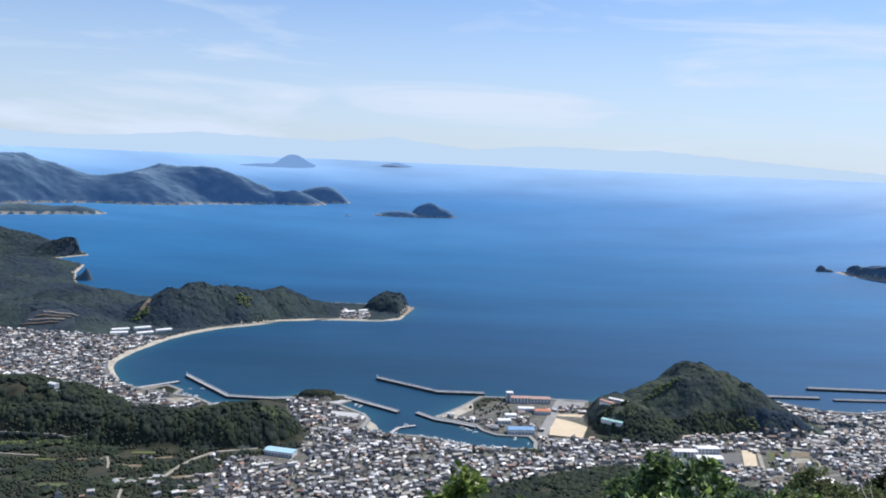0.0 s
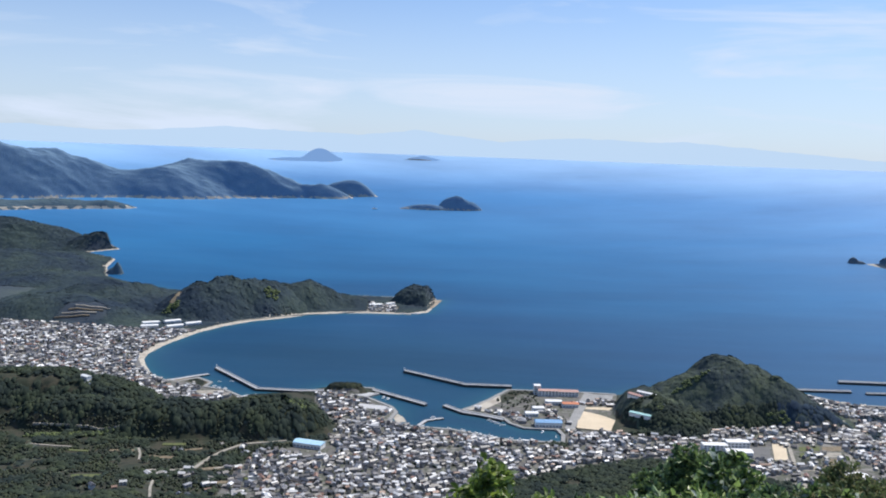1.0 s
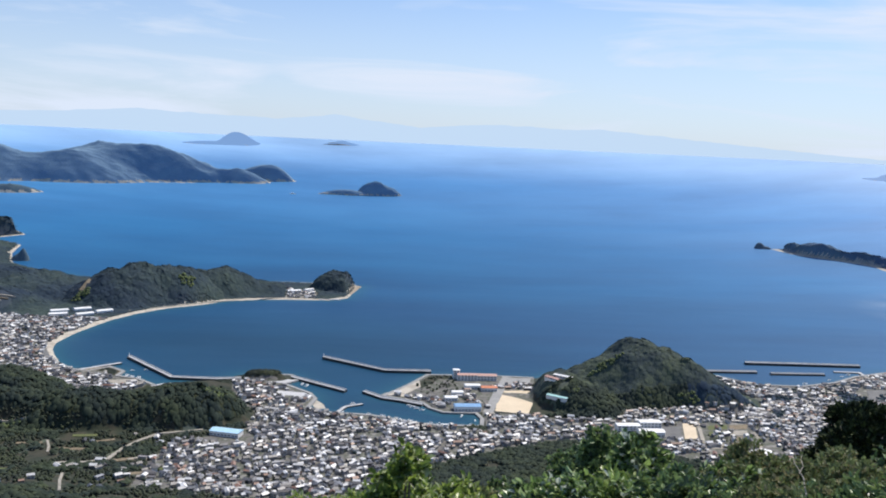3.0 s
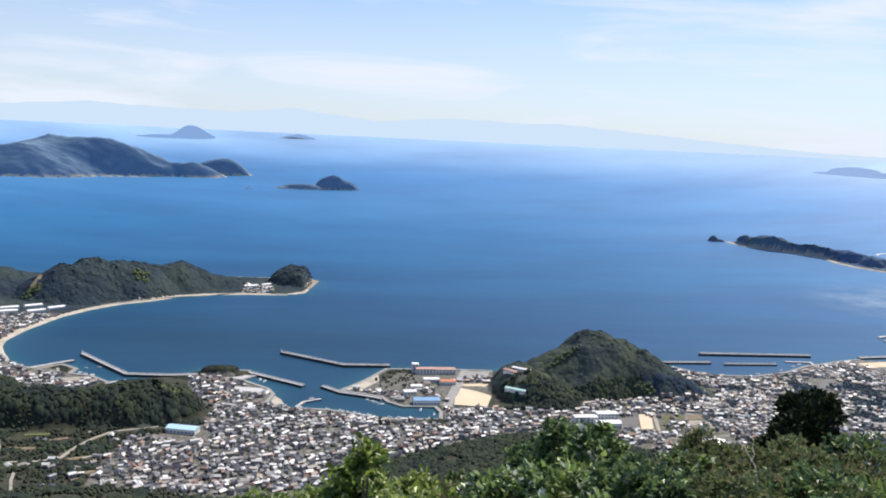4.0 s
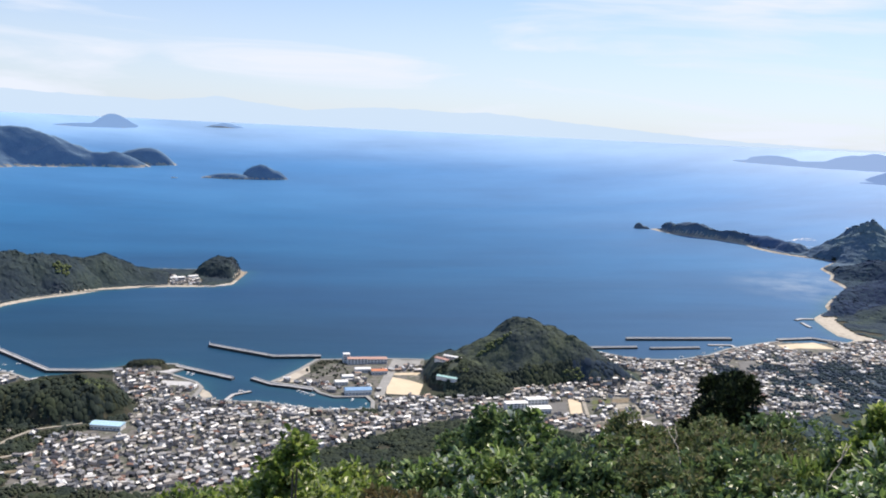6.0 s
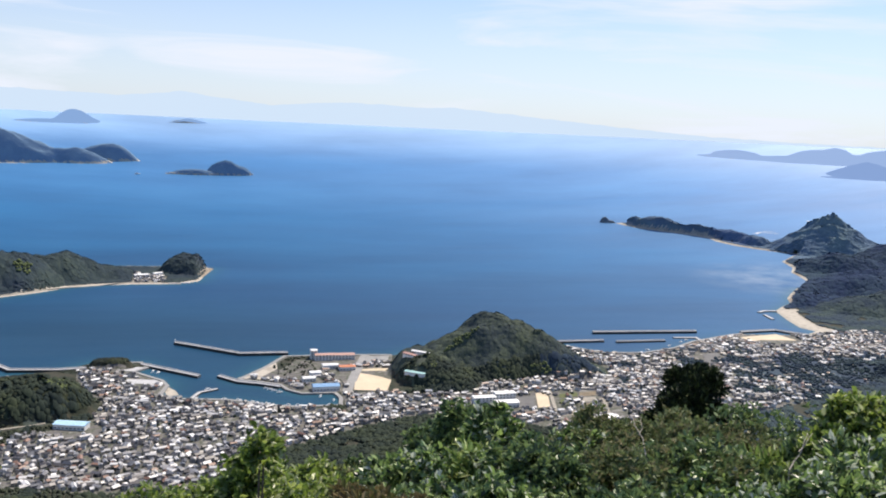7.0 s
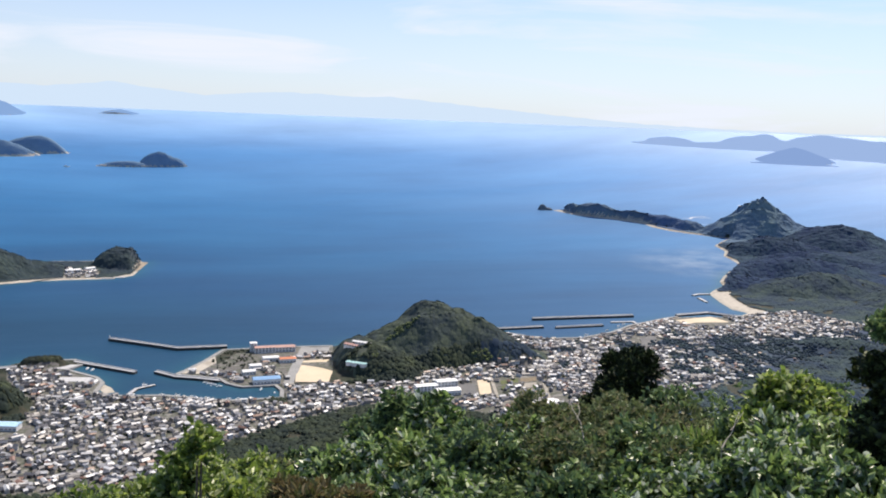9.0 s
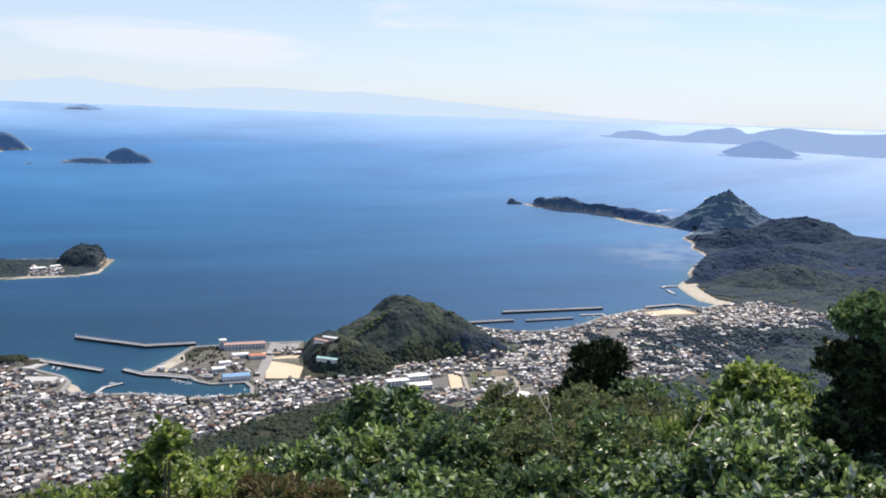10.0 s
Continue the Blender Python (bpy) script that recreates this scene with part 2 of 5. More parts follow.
ROOF_HUES = [(0.05, 0.052, 0.06), (0.3, 0.3, 0.31), (0.08, 0.08, 0.09), (0.7, 0.69, 0.67), (0.14, 0.13, 0.125), (0.5, 0.49, 0.48), (0.06, 0.062, 0.07),
             (0.2, 0.19, 0.19), (0.24, 0.14, 0.1), (0.78, 0.77, 0.75), (0.1, 0.11, 0.13), (0.4, 0.37, 0.33), (0.12, 0.12, 0.13), (0.6, 0.59, 0.57), (0.09, 0.085, 0.085)]
HOUSE_WALL = material("house_plaster", WALL_HUES, 0.85, 3, pick="object", fine=0.1)
HOUSE_ROOF = material("roof_tiles", ROOF_HUES, 0.5, 1.2, 0.05, pick="object", fine=0.15)
TOWN_WALL = material("town_plaster", WALL_HUES, 0.85, 3, pick="island", fine=0.1)
TOWN_ROOF = material("town_roof_tiles", ROOF_HUES, 0.5, 1.2, 0.05, pick="island", fine=0.15)
WHITE = material("white_paint", [(0.75, 0.75, 0.73), (0.8, 0.8, 0.78)], 0.5, 4, fine=0.05)
RED_ROOF = material("orange_roof", [(0.5, 0.16, 0.07), (0.58, 0.2, 0.09)], 0.6, 4)
PINK_ROOF = material("faded_red_roof", [(0.42, 0.24, 0.2), (0.5, 0.3, 0.25)], 0.6, 4)
BLUE_ROOF = material("blue_metal_roof", [(0.16, 0.33, 0.55), (0.2, 0.38, 0.6)], 0.4, 5)
PALE_BLUE = material("pale_blue_roof", [(0.42, 0.66, 0.82), (0.47, 0.7, 0.85)], 0.4, 5)
AQUA_ROOF = material("aqua_metal_roof", [(0.35, 0.6, 0.58), (0.42, 0.66, 0.63)], 0.4, 5)
GLASS = material("dark_window_glass", [(0.03, 0.04, 0.05), (0.05, 0.06, 0.07)], 0.1, 3)
# the haze over the islands is mixed into their base colours
ISLE_NEAR = material("hazed_island_woods", [(0.136, 0.222, 0.325), (0.152, 0.243, 0.347), (0.168, 0.264, 0.360)], 0.95, 38, 0.7, fine=0.12, spec=0.1)
ISLE_LOW = material("hazed_low_island_woods", [(0.075, 0.118, 0.15), (0.09, 0.135, 0.165), (0.1, 0.15, 0.17)], 0.95, 38, 0.7, fine=0.12, spec=0.1)
ISLE_ROCK = material("hazed_islet_rock", [(0.12, 0.155, 0.19), (0.15, 0.18, 0.2), (0.2, 0.21, 0.22)], 0.95, 12, 2.0, fine=0.3, spec=0.1)
# glints and shaded gaps are put into the palettes as palest and darkest leaves
LEAF_DARK = material("glossy_leaf", [(0.155, 0.248, 0.077), (0.240, 0.350, 0.102), (0.499, 0.556, 0.463), (0.035, 0.066, 0.024), (0.085, 0.146, 0.048), (0.297, 0.423, 0.128), (0.057, 0.102, 0.034), (0.397, 0.512, 0.239)], 0.42, 0.08, pick="island", fine=0.15, spec=1.0, glow=0.42)
LEAF_DEEP = material("deep_green_leaf", [(0.126, 0.203, 0.081), (0.176, 0.262, 0.100), (0.240, 0.327, 0.118), (0.050, 0.085, 0.044)], 0.45, 0.08, pick="island", fine=0.15, spec=0.6, glow=0.25)
LEAF_LIGHT = material("young_leaf", [(0.263, 0.361, 0.069), (0.374, 0.454, 0.115), (0.152, 0.226, 0.046), (0.061, 0.103, 0.025), (0.202, 0.289, 0.069), (0.425, 0.474, 0.253)], 0.42, 0.08, pick="island", fine=0.15, spec=0.7, glow=0.45)
LEAF_DRY = material("dry_leaf", [(0.169, 0.131, 0.056), (0.237, 0.190, 0.078), (0.119, 0.131, 0.040)], 0.7, 0.08, pick="island", fine=0.2, glow=0.25)
LEAF_FINE = material("fine_leaf", [(0.155, 0.202, 0.086), (0.205, 0.254, 0.104), (0.124, 0.160, 0.073), (0.269, 0.254, 0.134)], 0.6, 0.08, pick="island", fine=0.2, spec=0.3, glow=0.3)
LEAF_SOFT = material("bamboo_grass_leaf", [(0.194, 0.290, 0.077), (0.252, 0.349, 0.097), (0.135, 0.213, 0.058), (0.329, 0.387, 0.135)], 0.5, 0.08, pick="island", fine=0.15, spec=0.4, glow=0.35)
# the shade of backlit crowns is put into this near-black leaf colour
LEAF_BLACK = material("backlit_dark_leaf", [(0.014, 0.022, 0.009), (0.022, 0.034, 0.012), (0.038, 0.055, 0.016), (0.085, 0.11, 0.03)], 0.6, 0.08, pick="island", fine=0.15, spec=0.3)
BARK = material("bark", [(0.09, 0.07, 0.05), (0.16, 0.13, 0.1)], 0.9, 0.1, 0.004)

DEAD_WOOD = material("bleached_wood", [(0.36, 0.32, 0.25), (0.46, 0.42, 0.34)], 0.85, 0.1, 0.003)
PAVING = material("grey_paving", [(0.24, 0.24, 0.235), (0.3, 0.3, 0.29)], 0.9, 12, 0.02)
PLOT_SOIL = material("tilled_soil", [(0.16, 0.125, 0.085), (0.22, 0.175, 0.115), (0.12, 0.1, 0.065)], 0.95, 6)
PLOT_CROP = material("vegetable_rows", [(0.07, 0.1, 0.03), (0.12, 0.13, 0.05), (0.05, 0.075, 0.025)], 0.95, 4)


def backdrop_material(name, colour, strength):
    """Far shore and islands in the air's own light: haze as a glowing backdrop."""
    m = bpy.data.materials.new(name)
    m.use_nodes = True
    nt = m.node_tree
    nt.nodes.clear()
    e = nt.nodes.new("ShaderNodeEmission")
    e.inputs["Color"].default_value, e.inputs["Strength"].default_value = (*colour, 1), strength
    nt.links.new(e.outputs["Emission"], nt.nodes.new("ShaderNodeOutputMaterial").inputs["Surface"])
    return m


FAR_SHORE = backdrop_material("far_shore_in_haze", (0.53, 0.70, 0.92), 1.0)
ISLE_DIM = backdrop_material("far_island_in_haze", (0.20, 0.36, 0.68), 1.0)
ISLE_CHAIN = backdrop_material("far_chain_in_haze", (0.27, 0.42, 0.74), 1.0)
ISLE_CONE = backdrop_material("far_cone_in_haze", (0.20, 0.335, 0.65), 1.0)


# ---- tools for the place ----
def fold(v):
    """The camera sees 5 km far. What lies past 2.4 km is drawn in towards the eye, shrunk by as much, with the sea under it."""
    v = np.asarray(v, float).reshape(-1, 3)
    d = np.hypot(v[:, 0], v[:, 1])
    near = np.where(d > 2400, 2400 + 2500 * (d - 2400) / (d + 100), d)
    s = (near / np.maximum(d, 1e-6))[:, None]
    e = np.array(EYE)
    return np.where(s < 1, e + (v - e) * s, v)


def mesh_from(name, verts, faces, mats, index=None, smooth=True):
    """A mesh from arrays: faces is a list of (n, k) arrays."""
    me = bpy.data.meshes.new(name)
    verts = np.asarray(verts, np.float32)
    faces = [np.asarray(f, np.int32) for f in faces if len(f)]
    total = np.concatenate([np.full(len(f), f.shape[1], np.int32) for f in faces])
    loops = np.concatenate([f.ravel() for f in faces])
    me.vertices.add(len(verts))
    me.vertices.foreach_set("co", verts.ravel())
    me.loops.add(len(loops))
    me.loops.foreach_set("vertex_index", loops)
    me.polygons.add(len(total))
    me.polygons.foreach_set("loop_start", np.concatenate(([0], np.cumsum(total)[:-1])).astype(np.int32))
    me.polygons.foreach_set("loop_total", total)
    if index is not None:
        me.polygons.foreach_set("material_index", np.asarray(index, np.int32))
    me.polygons.foreach_set("use_smooth", np.full(len(total), smooth))
    for m in mats:
        me.materials.append(m)
    me.update(calc_edges=True)
    me.validate()
    return me


def grid_faces(nr, nc, wrap=False):
    i = np.arange(nr * nc).reshape(nr, nc)
    j = np.roll(i, -1, 1) if wrap else i[:, 1:]
    i = i if wrap else i[:, :-1]
    return np.stack([i[:-1], j[:-1], j[1:], i[1:]], -1).reshape(-1, 4)


def part(name, bm, mat, parent, label=""):
    me = bpy.data.meshes.new(name)
    bm.to_mesh(me)
    bm.free()
    me.materials.append(mat)
    ob = new(name, me)
    ob.parent = parent
    return tagged(ob, label)


def part_mesh(name, me, parent, label=""):
    ob = new(name, me)
    ob.parent = parent
    return tagged(ob, label)


def box(bm, x0, y0, z0, x1, y1, z1, bevel=0.0):
    r = bmesh.ops.create_cube(bm, size=1)
    bmesh.ops.scale(bm, verts=r["verts"], vec=(x1 - x0, y1 - y0, z1 - z0))
    bmesh.ops.translate(bm, verts=r["verts"], vec=((x0 + x1) / 2, (y0 + y1) / 2, (z0 + z1) / 2))
    if bevel:
        es = {e for v in r["verts"] for e in v.link_edges}
        bmesh.ops.bevel(bm, geom=list(es), offset=bevel, segments=1, affect="EDGES")
    return bm


def thing(name, label, category, x=0, y=0, z=0, rz=0, group=""):
    ob = new(name)
    ob.matrix_world = pose(x, y, z, 0, 0, rz)
    ob.empty_display_size = 0.5
    return tagged(ob, label, category, group)


def rough(x, y, size, seed=0.0, octaves=4):
    """Smooth random relief from -1 to 1 over arrays of places."""
    rng = np.random.RandomState(int(seed * 7 + 11))
    out, amp, tot = 0, 1.0, 0
    for k in range(octaves):
        a = rng.uniform(0, math.tau, 5)
        ph = rng.uniform(0, math.tau, 5)
        f = math.tau / (size * rng.uniform(0.7, 1.4, 5))
        s = sum(np.sin((x * np.cos(a[i]) + y * np.sin(a[i])) * f[i] + ph[i] + 1.3 * np.sin((x * np.sin(a[i]) - y * np.cos(a[i])) * f[i] * 0.6)) for i in range(5)) / 3
        out, tot, amp, size = out + amp * s, tot + amp, amp * 0.5, size * 0.47
    return out / tot


# ---- plan: the coast, from the western headland along the bay, harbour and town to the eastern spit ----
WEST = [(-9000, 3500), (-4200, 4300), (-2600, 4150), (-1800, 3800), (-1450, 3520), (-1338, 3351), (-1404, 3203), (-1300, 3120), (-1233, 3049),
        (-1180, 2850), (-1107, 2673), (-1056, 2580), (-936, 2515), (-829, 2437), (-740, 2425), (-640, 2490), (-560, 2500), (-400, 2470), (-290, 2470), (-200, 2470), (-120, 2460), (-70, 2442)]
BAY = [(-86, 2344), (-100, 2246), (-142, 2208), (-252, 2199), (-324, 2180), (-384, 2150), (-440, 2084), (-499, 2035), (-545, 1965), (-580, 1882), (-594, 1815), (-604, 1765), (-609, 1714),
       (-611, 1664), (-601, 1619), (-582, 1577), (-557, 1531), (-527, 1494), (-488, 1472), (-461, 1503), (-431, 1474), (-433, 1444), (-397, 1432), (-359, 1393), (-353, 1414),
       (-273, 1441), (-230, 1488), (-155, 1482)]
HARBOUR = [(-141, 1448), (-159, 1424), (-113, 1375), (-102, 1346), (-109, 1300), (-84, 1281), (-67, 1278), (-17, 1272), (17, 1257), (49, 1241), (81, 1232),
           (141, 1235), (145, 1267), (139, 1293), (92, 1292), (72, 1312), (60, 1339), (-1, 1370), (40, 1441), (75, 1511), (124, 1512), (193, 1515), (262, 1511),
           (342, 1570), (470, 1610), (598, 1603), (610, 1551)]
EAST = [(660, 1506), (742, 1503), (820, 1536), (883, 1584), (993, 1636), (1034, 1651), (1169, 1637), (1226, 1674), (1211, 1712), (1234, 1798), (1266, 1890),
        (1310, 1934), (1372, 1988), (1404, 2050), (1460, 2118), (1545, 2210), (1602, 2229), (1645, 2309), (1682, 2407), (1702, 2478), (1773, 2574), (1821, 2708), (1928, 2821),
        (2010, 2900), (1978, 2918), (1947, 2984)]
SPIT = [(1917, 3037), (1886, 3110), (1873, 3223), (1894, 3341), (1874, 3425), (1837, 3512), (1787, 3580), (1738, 3649), (1722, 3744), (1712, 3880), (1805, 3905), (1895, 3680), (1985, 3400), (2070, 3190), (2120, 3110),
        (2300, 3150), (2480, 2950), (2700, 2500), (2900, 2000), (6000, 1500), (9000, 0), (6000, -7000), (-6000, -7000)]
COAST = np.array(WEST + BAY + HARBOUR + EAST + SPIT, float)


def shore(x, y, poly=COAST):
    """Metres from the shore: plus on land, minus at sea."""
    best = np.full(x.shape, 1e18)
    inside = np.zeros(x.shape, bool)
    for (ax, ay), (bx, by) in zip(poly, np.roll(poly, -1, 0)):
        dx, dy = bx - ax, by - ay
        u = np.clip(((x - ax) * dx + (y - ay) * dy) / (dx * dx + dy * dy), 0, 1)
        best = np.minimum(best, (x - ax - u * dx) ** 2 + (y - ay - u * dy) ** 2)
        if dy:
            inside ^= ((ay > y) != (by > y)) & (x < (y - ay) * dx / dy + ax)
    return np.where(inside, 1, -1) * np.sqrt(best)


# hills: x, y, height, half width, half depth, turn in degrees, steepness of the flank
HILLS = [
    (424, 1434, 88, 155, 107, -8, 1.0), (491, 1382, 54, 120, 61, -18, 1.6), (285, 1382, 37, 49, 89, 0, 3), (322, 1330, 24, 58, 60, 0, 2.4),
    (-279, 1219, 41, 93, 56, 15, 2.6), (-228, 1238, 29, 42, 45, 0, 2.6), (-397, 1203, 38, 112, 52, 8, 2.6), (-533, 1205, 36, 124, 42, 8, 2.6),
    (-685, 1293, 48, 180, 80, 15, 2.4), (-554, 1303, 36, 117, 61, 0, 2.4), (-196, 1456, 14, 46, 24, 0, 3), (-870, 2157, 55, 192, 150, 0, 2.2),
    (-930, 1990, 46, 200, 110, 0, 2.2), (-613, 2128, 71, 151, 131, 30, 2.1), (-518, 2160, 66, 135, 100, 30, 2.1), (-420, 2254, 59, 128, 85, 30, 2.1),
    (-317, 2299, 22, 81, 62, 0, 2.2), (-129, 2379, 43, 79, 71, 0, 3.4), (-1830, 3375, 97, 415, 299, 0, 2), (-1352, 3332, 67, 205, 150, 20, 2.2),
    (-1340, 3253, 32, 132, 90, 0, 2.4), (-1500, 2850, 34, 320, 260, 0, 2), (-1180, 2500, 26, 200, 160, 0, 2), (-1112, 2700, 30, 18, 18, 0, 2),
    (2188, 2972, 138, 249, 224, 30, 1.3), (2304, 2666, 71, 260, 225, 60, 1.8), (2315, 2297, 32, 178, 199, 40, 1.8), (2190, 2060, 52, 240, 190, 0, 1.8),
    (2330, 1900, 62, 260, 200, 0, 1.8), (1900, 2480, 58, 210, 130, -35, 1.8), (1690, 2110, 50, 250, 110, -20, 1.8), (1560, 1850, 50, 220, 100, -15, 1.8),
    (1790, 1650, 60, 260, 120, -15, 1.8), (1880, 2270, 40, 200, 90, -40, 1.8), (1500, 2110, 20, 60, 45, 30, 2.6), (1400, 1960, 28, 90, 70, 0, 2.6),
    (1500, 1500, 26, 140, 90, 20, 2.2), (1180, 1330, 18, 120, 50, -20, 2.2), (1820, 3653, 48, 83, 156, 20, 2.8), (1775, 3800, 34, 50, 60, 0, 2.8),
    (1883, 3450, 42, 77, 148, 20, 2.6), (1974, 3302, 37, 80, 132, 20, 2.6), (1993, 3153, 32, 61, 81, 0, 2.4),
]
# the mountain under the look-out: metres from the eye, height
SLOPE_R = [0, 3, 6, 12, 30, 100, 300, 600, 800, 900, 980, 1060, 1300, 99999]
SLOPE_Z = [398.3, 397.6, 394.8, 391.5, 378, 335, 225, 106, 48, 26, 13, 6, 0, 0]


def mountain(x, y):
    r = np.hypot(x, y)
    az = np.degrees(np.arctan2(x, y))
    # the western shoulder reaches further out
    far = 1 + 0.14 * np.clip((-az - 8) / 14, 0, 1) + 0.35 * np.clip((np.abs(az - 10) - 60) / 60, 0, 1)
    z = np.interp(r / far, SLOPE_R, SLOPE_Z)
    return z + np.where(r > 60, rough(x, y, 160, 3) * np.clip(z / 60, 0, 1) * 7, 0)


def ground(x, y, sd=None):
    """Height of the land, and how much of it is hill."""
    x, y = np.asarray(x, float), np.asarray(y, float)
    sd = shore(x, y) if sd is None else sd
    plain = np.clip(sd, 0, 6) * 0.38 + np.clip(sd - 20, 0, 400) * 0.018
    hill = np.zeros(x.shape)
    for k, (hx, hy, h, a, b, turn, p) in enumerate(HILLS):
        near = (np.abs(x - hx) < 2.2 * max(a, b)) & (np.abs(y - hy) < 2.2 * max(a, b))
        if near.any():
            c, s = math.cos(radians(turn)), math.sin(radians(turn))
            u, v = ((x[near] - hx) * c + (y[near] - hy) * s) / a, (-(x[near] - hx) * s + (y[near] - hy) * c) / b
            q = np.sqrt(u * u + v * v)
            q = q * (1 + 0.07 * rough(x[near], y[near], max(a, b) * 0.7, k + 2))
            shape = 1 - q ** p if p > 1 else 1 - (np.sqrt(q * q + 0.02) - 0.1414) / 0.8685
            top = h * np.clip(shape, 0, 1) ** (1.25 if p > 1 else 1) * (1 + 0.10 * rough(x[near], y[near], max(a, b) * 0.6, k + 60))
            # gullies run down the flanks
            if a > 180:
                top = top * (1 - 0.2 * np.abs(rough(x[near], y[near], 210, k + 5, 3)))
            elif h > 30:
                top = top * (1 + 0.07 * rough(x[near], y[near], 85, k + 30, 2))
            hill[near] = np.maximum(hill[near], top) + 0.25 * np.minimum(hill[near], top)
    edge = np.clip((sd - 8 - 14 * (y > 3050) - 36 * ((x > 1180) & (x < 1330) & (y < 1910) & (y > 1600))) / 22, 0, 1)
    hill = hill * edge * edge * (3 - 2 * edge)
    land = np.maximum(plain + hill, mountain(x, y))
    return np.where(sd > 0, land, np.maximum(-9, sd * 0.25 - 0.4)), hill


TOWNS = [np.array(p, float) for p in (
    [(-248, 1438), (-236, 1380), (-212, 1310), (-182, 1262), (-190, 1175), (-270, 1120), (-275, 1040), (-262, 915), (-150, 880), (-50, 890), (-10, 960), (40, 1040), (100, 1085), (160, 1130), (240, 1172), (320, 1150), (420, 1085), (560, 1080), (740, 1130),
     (900, 1190), (1080, 1290), (1250, 1330), (1420, 1400), (1330, 1660), (1200, 1640), (1000, 1640), (880, 1590), (660, 1510), (560, 1600), (620, 1400),
     (600, 1335), (480, 1330), (385, 1318), (345, 1268), (250, 1275), (200, 1290), (150, 1300), (150, 1200), (0, 1280), (-100, 1300), (-110, 1400), (-160, 1440)],
    [(-1250, 1900), (-900, 1880), (-700, 1880), (-560, 1900), (-600, 1700), (-600, 1560), (-470, 1470), (-370, 1390), (-400, 1340), (-450, 1292), (-520, 1365), (-700, 1430),
     (-1000, 1560)],
    [(0, 1375), (75, 1508), (262, 1508), (250, 1430), (226, 1310), (150, 1296), (92, 1294), (62, 1340)], [(-250, 2200), (-180, 2220), (-180, 2300), (-260, 2300)])]


def in_town(x, y):
    return np.max([shore(x, y, p) for p in TOWNS], 0)


def green_gap(x, y):
    """Gardens, groves and fields inside the eastern town."""
    return (x > 560) & (y < 1520) & (rough(x, y, 100, 31) > 0.42 - 0.75 * np.clip((x - 680) / 300, 0, 1) * np.clip((1480 - y) / 60, 0, 1))


def is_wood(x, y, sd, hill, z):
    r = np.hypot(x, y)
    town = in_town(x, y)
    wood = (hill > 9) & (rough(x, y, 90, 5) < 0.75) & (sd > 9)
    wood |= (sd > 9) & (r > 30) & (town < -4) & (rough(x, y, 130, 8) > -0.1 - 0.4 * (np.degrees(np.arctan2(x, y)) > 2))
    wood |= (sd > 12) & (town < -4) & (x < -100) & (y > 1780)
    wood &= ~((x > -20) & (x < 262) & (y > 1285) & (y < 1515) & (hill < 8))
    # orchards and meadows on the western shoulder
    orchard = (x < -150) & (x > -760) & (y > 850) & (y < 1190) & (hill < 22) & (rough(x, y, 80, 14) > 0.0)
    meadow = (np.hypot((x + 640) / 75, (y - 1274) / 16) < 1) & (rough(x, y, 40, 6) > -0.2)
    beach = (x > -620) & (x < -180) & (sd < 16) & (y > 1600) | (x > 1190) & (x < 1340) & (y > 1640) & (y < 1910) & (sd < 50) | (x > 1340) & (sd < 13) | (x > 1650) & (y > 3000) & (sd < 24)
    return wood & ~orchard & ~meadow & ~beach, orchard, meadow


